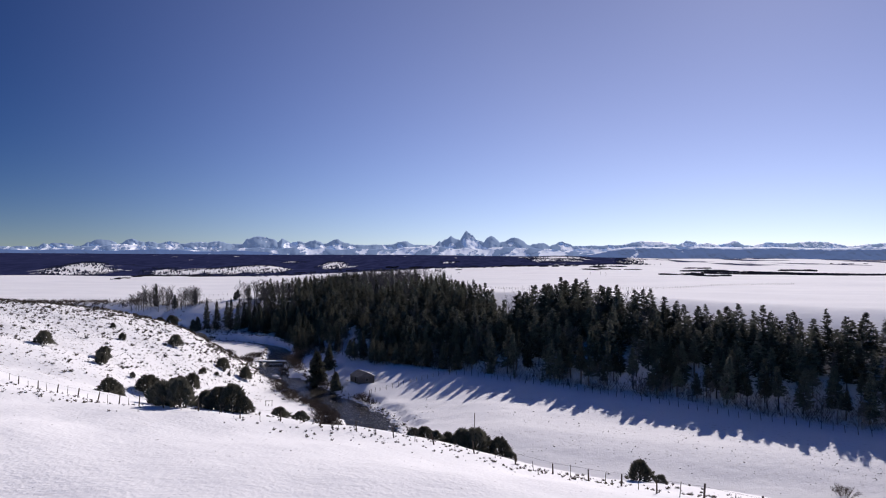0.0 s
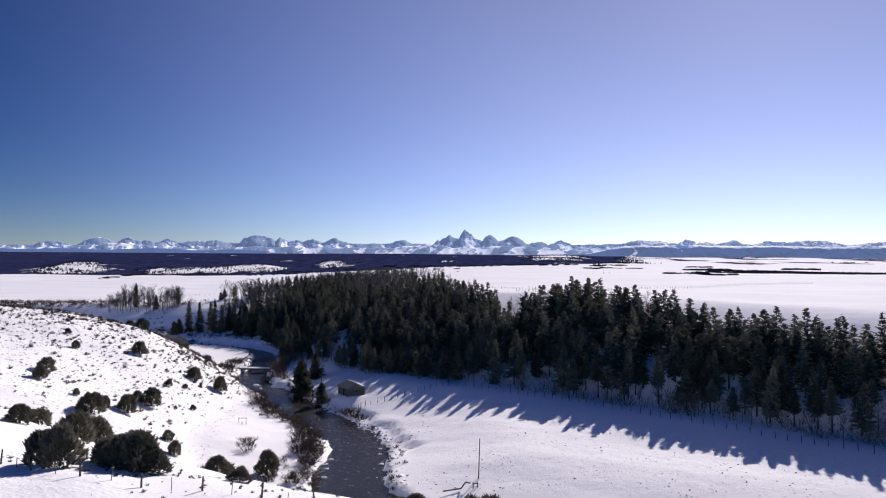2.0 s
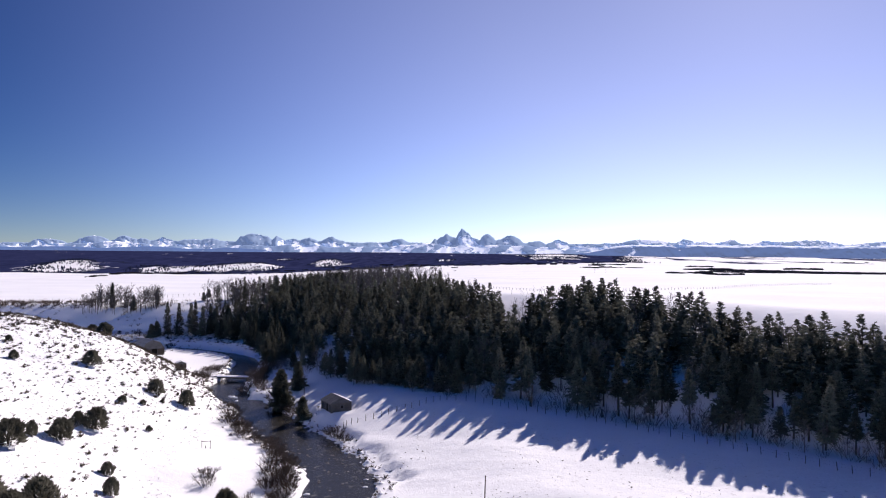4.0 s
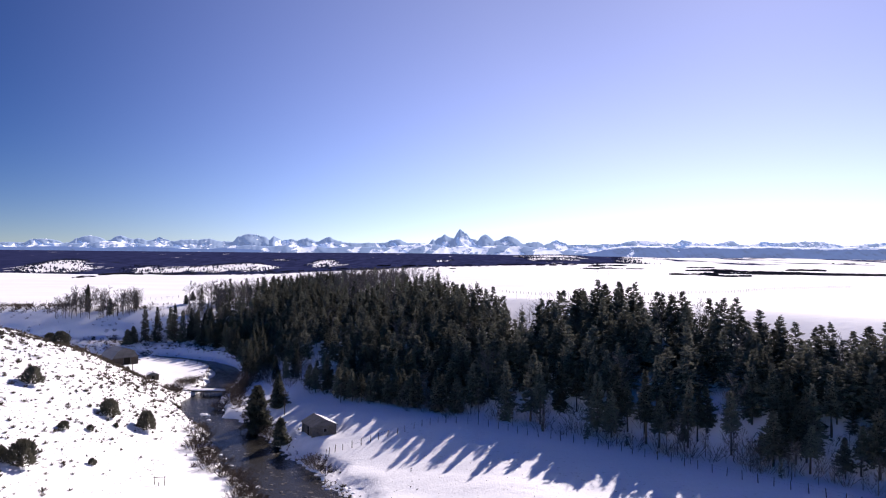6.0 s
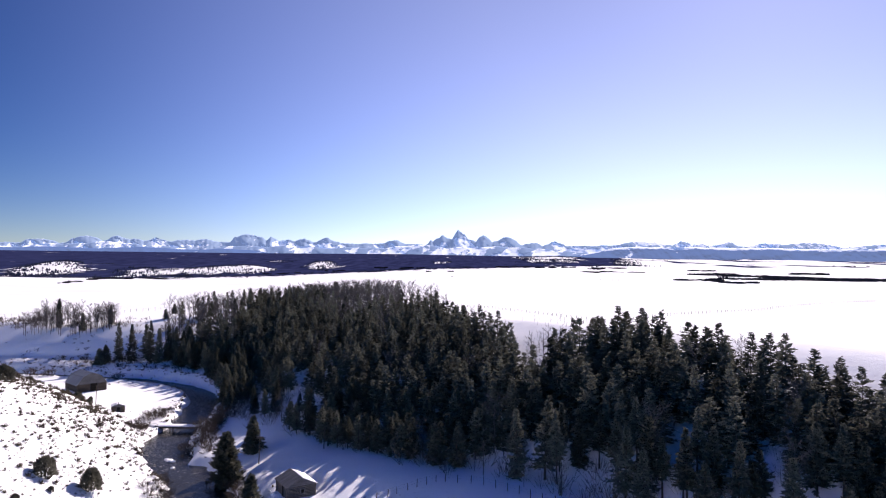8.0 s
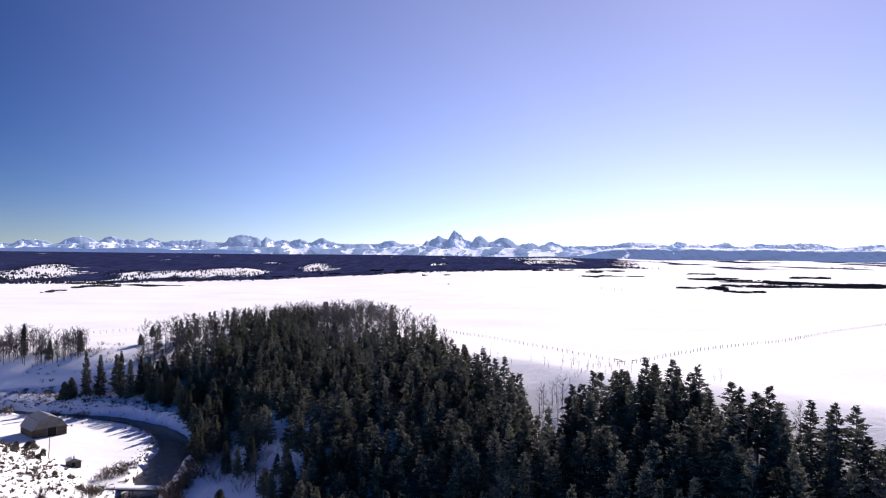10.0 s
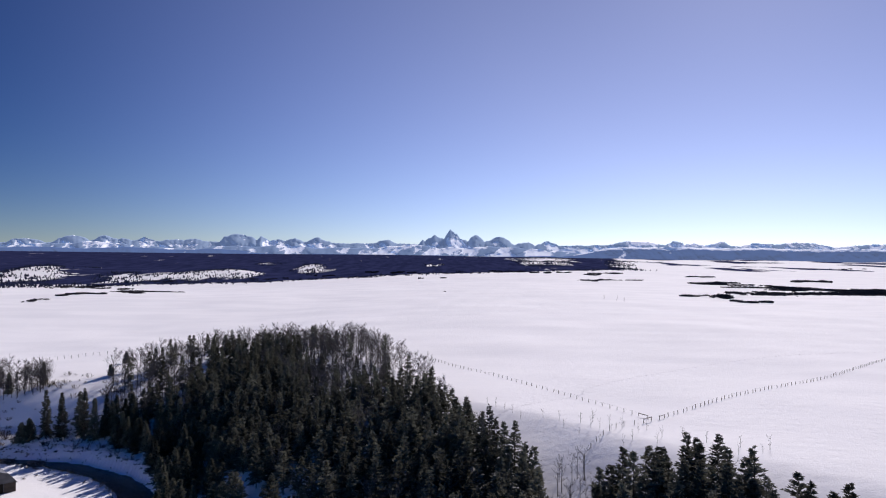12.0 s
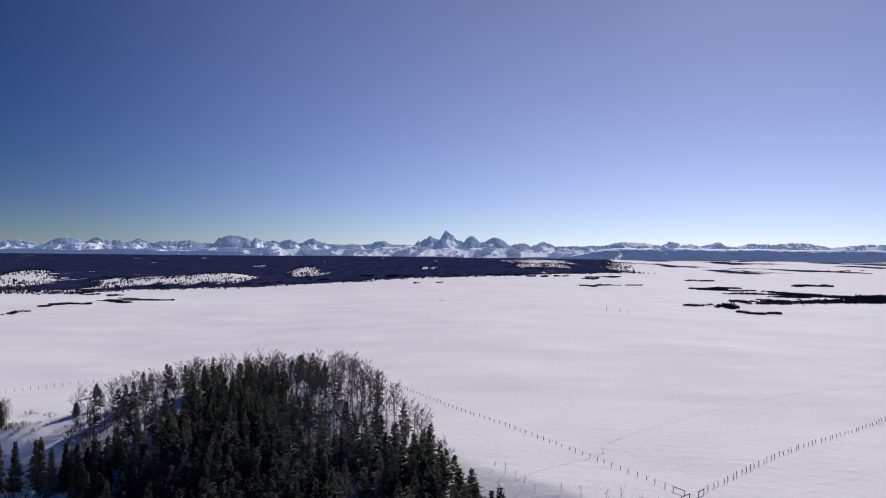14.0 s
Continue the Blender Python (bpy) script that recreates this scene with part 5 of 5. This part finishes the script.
def build_bridge():
    a, b = Vector((-60.6, 226.6, 1.1)), Vector((-46.6, 226.9, 1.1))
    top = tagged(new("footbridge"), "low plank bridge with snow lying on its deck", "bridge")
    d = (b - a).normalized()
    top.matrix_basis = Matrix.Translation((a + b) / 2) @ Matrix.Rotation(math.atan2(d.y, d.x), 4, "Z")
    L = (b - a).length
    for y in (-0.8, 0.0, 0.8):
        bm = bmesh.new()
        rod(bm, (-L / 2, y, -0.25), (L / 2, y, -0.25), 0.17, 0.15, 8)
        part("beam", bm, LOGS, top)
    n = 44
    for i in range(n):
        bm = bmesh.new()
        box(bm, (L / n * 0.9, 2.2, 0.07), Matrix.Translation((-L / 2 + L * (i + 0.5) / n, 0, -0.05)) @ Matrix.Rotation(0.02 * math.sin(i * 2.1), 4, "Z"), 0.008)
        part("plank", bm, BOARDS, top)
    bm = bmesh.new()
    bmesh.ops.create_grid(bm, x_segments=40, y_segments=8, size=0.5)
    for v in bm.verts:
        e = min(1, (0.5 - abs(v.co.y)) / 0.15)
        v.co.z = 0.03 + 0.17 * e * (0.9 + 0.3 * noise.noise((v.co.x * 12, v.co.y * 2, 4.0)))
        v.co.x *= L * 0.99
        v.co.y *= 2.1
    r = bmesh.ops.extrude_face_region(bm, geom=bm.faces[:])
    for v in [q for q in r["geom"] if isinstance(q, bmesh.types.BMVert)]:
        v.co.z = -0.005
    part("snow", bm, SNOW, top, "snow lying on the deck", True)
    for x in (-2.6, 2.6):
        for y in (-0.8, 0.8):
            bm = bmesh.new()
            rod(bm, (x, y, -2.1), (x, y, -0.3), 0.14, 0.13, 8)
            part("pile", bm, LOGS, top)


build_bridge()


def build_poles():
    for x, y, h, arm, label in ((7.3, 128.0, 5.6, 0, "thin bare wooden pole standing in the meadow"), (-79.2, 239.5, 4.4, 0.0, "thin wooden pole beside the river flat"),
                                (-29.6, 198.5, 4.9, 0.9, "utility pole with a short crossarm by the spruce"), (-18.9, 199.7, 3.5, 0, "thin grey pole near the log cabin"), (-116, 268, 3.2, 0, "short pole beyond the barn"), (118, 631, 3.4, 0, "lone wooden marker pole on the snowy plain"),
                                (125, 620, 3.0, 0, "lone wooden marker pole on the snowy plain"), (128, 611, 2.6, 0, "lone wooden marker pole on the snowy plain")):
        top = place(tagged(new("pole"), label, "pole"), x, y, 0.4, sink=0.0)
        bm = bmesh.new()
        rod(bm, (0, 0, -0.4), (0.03 * h, 0, h), 0.09, 0.06, 8)
        part("shaft", bm, POSTWOOD, top)
        bm = bmesh.new()
        rod(bm, (0.03 * h, 0, h), (0.03 * h, 0, h + 0.06), 0.065, 0.03, 8)
        part("cap", bm, POSTWOOD, top)
        if arm:
            bm = bmesh.new()
            box(bm, (2 * arm * 0.7, 0.1, 0.12), Matrix.Translation((0.03 * h, -0.08, h - 0.5)), 0.01)
            part("crossarm", bm, POSTWOOD, top)
            for dx in (-0.5, 0.5):
                bm = bmesh.new()
                rod(bm, (0.03 * h + dx, -0.08, h - 0.44), (0.03 * h + dx, -0.08, h - 0.3), 0.035, 0.025, 6)
                part("insulator", bm, WIRE, top)
    # a dead snag and the old irrigation gear at the meadow pole
    rng = np.random.RandomState(21)
    place(make_tree("snag", "dead grey leafless snag beside a dark spruce", "tree", "", trunk_mesh(5.2, 0.1), bare_crown(rng, 5.2, 1.2, 8, 2, 0.06), ASPEN, ASPEN, "crown"), -34, 207)
    top = place(tagged(new("irrigation_gear"), "old irrigation pipe and frame half buried in meadow snow", "irrigation gear"), 4.6, 124.5, 0.5, sink=0.0)
    for a, b, r, name in (((-2.2, 0.3, 0.25), (0.4, 0.1, 0.3), 0.1, "pipe"), ((0.4, 0.1, 0.3), (1.0, 0.0, 1.1), 0.1, "riser"), ((1.0, 0, 1.1), (1.7, -0.1, 0.9), 0.09, "elbow"), ((1.9, -0.5, -0.2), (1.9, -0.5, 1.1), 0.06, "leg"),
                          ((2.6, -0.5, -0.2), (2.6, -0.5, 1.0), 0.06, "leg"), ((1.8, -0.5, 0.9), (2.7, -0.5, 0.8), 0.06, "rail"), ((1.8, -0.5, 0.45), (2.7, -0.5, 0.4), 0.05, "rail")):
        bm = bmesh.new()
        rod(bm, a, b, r, r * 0.95, 8)
        part(name, bm, POSTWOOD, top)


build_poles()


def build_sign_frame():
    top = place(tagged(new("sign_frame"), "small wooden post-and-bar frame alone in the snow", "frame"), -35.4, 156.5, 0.1, sink=0.0)
    for a, b, r, name in (((-0.65, 0, -0.2), (-0.65, 0, 1.15), 0.05, "post"), ((0.65, 0, -0.2), (0.65, 0, 1.15), 0.05, "post"), ((-0.8, 0, 1.0), (0.8, 0, 1.05), 0.05, "bar"), ((0.0, -0.35, -0.2), (0.0, -0.35, 0.45), 0.06, "stub")):
        bm = bmesh.new()
        rod(bm, a, b, r, r * 0.9, 7)
        part(name, bm, POSTWOOD, top)


build_sign_frame()


def fence(label, line, gap, h, wires, lean, seed, braces=(), thin=0):
    """Posts along a line, stays between them, and wires from post to post."""
    rng = np.random.RandomState(seed)
    pts = spline(line, gap)
    seg = np.r_[0, np.cumsum(np.hypot(*np.diff(pts, axis=0).T))]
    n = int(seg[-1] / gap)
    spots = np.stack([np.interp(np.arange(n + 1) * gap, seg, pts[:, k]) for k in (0, 1)], 1) + rng.normal(0, 0.06, (n + 1, 2))
    top = tagged(new("fence"), label, "fence")
    zs = terrain(spots[:, 0], spots[:, 1])[0]
    top.location = (*spots[0], zs[0])
    origin = np.array(top.location)
    shapes = []
    for k in range(4):
        bm = bmesh.new()
        rod(bm, (0, 0, -0.4), (rng.normal(0, lean), rng.normal(0, lean), h * rng.uniform(0.85, 1.1)), rng.uniform(0.045, 0.075), rng.uniform(0.04, 0.06), 7)
        me = bpy.data.meshes.new("post")
        bm.to_mesh(me)
        bm.free()
        me.materials.append(POSTWOOD)
        shapes.append(me)
    for i, (x, y) in enumerate(spots):
        ob = new("post", shapes[rng.randint(4)])
        ob.parent = top
        ob.location, ob.rotation_euler = (x - origin[0], y - origin[1], zs[i] - origin[2]), (0, 0, rng.uniform(0, 6.28))
        for q in range(thin if i < n else 0):
            f = (q + 1) / (thin + 1)
            p, r = spots[i] * (1 - f) + spots[i + 1] * f, rng.uniform(0.6, 1.0)
            st = new("stay", shapes[rng.randint(4)])
            st.parent = top
            st.location, st.scale = (p[0] - origin[0], p[1] - origin[1], ground_z(*p) - origin[2]), (0.4, 0.4, r)
            st.rotation_euler = (0, 0, rng.uniform(0, 6.28))
    for k in range(wires):
        bm = bmesh.new()
        z = h * (0.9 - 0.36 * k)
        for i in range(n):
            rod(bm, (*(spots[i] - origin[:2]), zs[i] - origin[2] + z), (*(spots[i + 1] - origin[:2]), zs[i + 1] - origin[2] + z), 0.005, 0.005, 3)
        part("wire", bm, WIRE, top)
    for i in braces:
        if i + 1 <= n:
            for z0, z1 in ((0.8, 0.8),):
                bm = bmesh.new()
                rod(bm, (*(spots[i] - origin[:2]), zs[i] - origin[2] + h * z0), (*(spots[i + 1] - origin[:2]), zs[i + 1] - origin[2] + h * z1), 0.06, 0.055, 7)
                part("brace", bm, POSTWOOD, top)
    return top


fence("leaning wood posts of a wire fence along the snowy brow", [(-45, 84), (-38, 80.5), (-28, 75), (-20, 70), (-14.5, 68.5), (-9, 69.5), (-4.9, 69.5), (-1.5, 68), (2, 67.5), (8.6, 65.5), (13, 62), (15.9, 57), (18, 52.6), (24, 46)], 3.3, 0.9, 1, 0.14, 31, (), 1)
fence("wooden post fence crossing the shaded meadow snow", [(-14.2, 174.8), (-10.7, 176.5), (-4, 179.5), (1.0, 182.2)], 1.5, 1.1, 2, 0.04, 32)
fence("short stub of wooden fence on the meadow snow", [(-16.6, 172.9), (-16, 173.9), (-14.7, 174.5)], 0.9, 1.1, 2, 0.05, 38, ())
fence("wooden post fence along the foot of the wood", [(2, 182), (8, 180), (16, 174), (24, 169), (33, 161), (50, 146), (80, 122), (110, 97)], 1.9, 1.1, 2, 0.05, 33)
fence("fence of close wooden posts running over the plain", [(37.5, 243), (15, 285), (0, 311), (-22, 353), (-48, 402)], 2.0, 0.7, 1, 0.08, 34, (0,))
fence("fence of close wooden posts curving over the plain", [(39.5, 242.5), (49, 251.5), (64, 265), (79, 276.5), (102, 294), (129, 319), (165, 349)], 1.7, 0.75, 1, 0.1, 35, (0,))
fence("short fence line running down towards the wood", [(37.5, 241), (34.7, 238.7), (31.4, 237), (27, 232), (24, 228)], 2.3, 0.9, 1, 0.06, 36, (0,))
fence("distant post fence along the edge of the plain", [(-190, 338), (-144.5, 362), (-132, 373), (-112, 383), (-85, 405)], 2.4, 1.2, 1, 0.05, 37)


def build_stones():
    """Stones and ice lumps in the riffles, and lumps of snow along the banks."""
    rng = np.random.RandomState(41)

    def lump(flat):
        bm = bmesh.new()
        bmesh.ops.create_icosphere(bm, subdivisions=2, radius=1.0)
        o = rng.uniform(0, 50, 3)
        for v in bm.verts:
            v.co *= 0.8 + 0.5 * noise.noise(v.co * 1.3 + Vector(o))
            v.co.z *= flat
        v = np.array([q.co for q in bm.verts])
        f = np.array([[q.index for q in p.verts] for p in bm.faces])
        bm.free()
        return v, f
    hard, soft = [lump(0.55) for _ in range(5)], [lump(0.5) for _ in range(5)]
    stones, snow = [], []
    t = np.gradient(RIVER, axis=0)
    t /= np.linalg.norm(t, axis=1)[:, None]
    nrm = np.stack([-t[:, 1], t[:, 0]], 1)
    for i, (x, y) in enumerate(RIVER):
        if not (125 < y < 292 and -125 < x < 5):
            continue
        riffle = 146 < y < 172 or 198 < y < 207
        for _ in range(16 if riffle else 3):
            o = rng.uniform(-4.6, 4.6)
            stones.append((*(RIVER[i] + nrm[i] * o + rng.uniform(-1.5, 1.5, 2)), -0.06, rng.uniform(0.12, 0.34)))
        for side in (-1, 1):
            for _ in range(5 if 130 < y < 180 else 3):
                p = RIVER[i] + nrm[i] * side * rng.uniform(5.0, 7.2) + rng.uniform(-1.5, 1.5, 2)
                snow.append((*p, max(ground_z(*p), -0.02) - 0.05, rng.uniform(0.2, 0.6)))
    for x, y, s in ((-47.6, 205.6, 0.9), (-48.4, 206.2, 0.7), (-46.9, 205.3, 0.6), (-45.5, 201.5, 0.5)):
        snow.append((x, y, 0.0, s))
    tagged(mesh_object("river_stones", *joined(hard, stones, rng), STONE, smooth=True), "wet dark stones breaking the river's riffles", "stones", kind="stuff")
    tagged(mesh_object("bank_snow", *joined(soft, snow, rng), SNOW, smooth=True), "lumps of snow and ice along the river banks", "snow", kind="stuff")


build_stones()


def build_tracks():
    """Footprint trails over the plain: small rims of kicked-up snow."""
    rng = np.random.RandomState(42)
    rim = (np.array([[math.cos(a) * q, math.sin(a) * q * 0.6, z] for q, z in ((1.0, -0.05), (0.75, 0.14), (0.45, -0.1)) for a in np.arange(8) * 0.7854]),
           np.array([(k * 8 + i, k * 8 + (i + 1) % 8, (k + 1) * 8 + (i + 1) % 8, (k + 1) * 8 + i) for k in range(2) for i in range(8)]))
    pts = []
    for line in ([(8, 246), (18, 256), (29, 263.5), (33, 272), (52, 291), (74, 309), (105, 326), (150, 340)], [(-12, 173), (-15, 165), (-20, 176)]):
        p = spline(line, 0.55)
        p = p + rng.normal(0, 0.14, p.shape)
        pts.append(np.c_[p, terrain(p[:, 0], p[:, 1])[0], rng.uniform(0.16, 0.26, len(p))])
    tagged(mesh_object("footprints", *joined([rim], np.concatenate(pts), rng), SNOW), "trails of footprints across the open snow", "footprints", kind="stuff")


build_tracks()
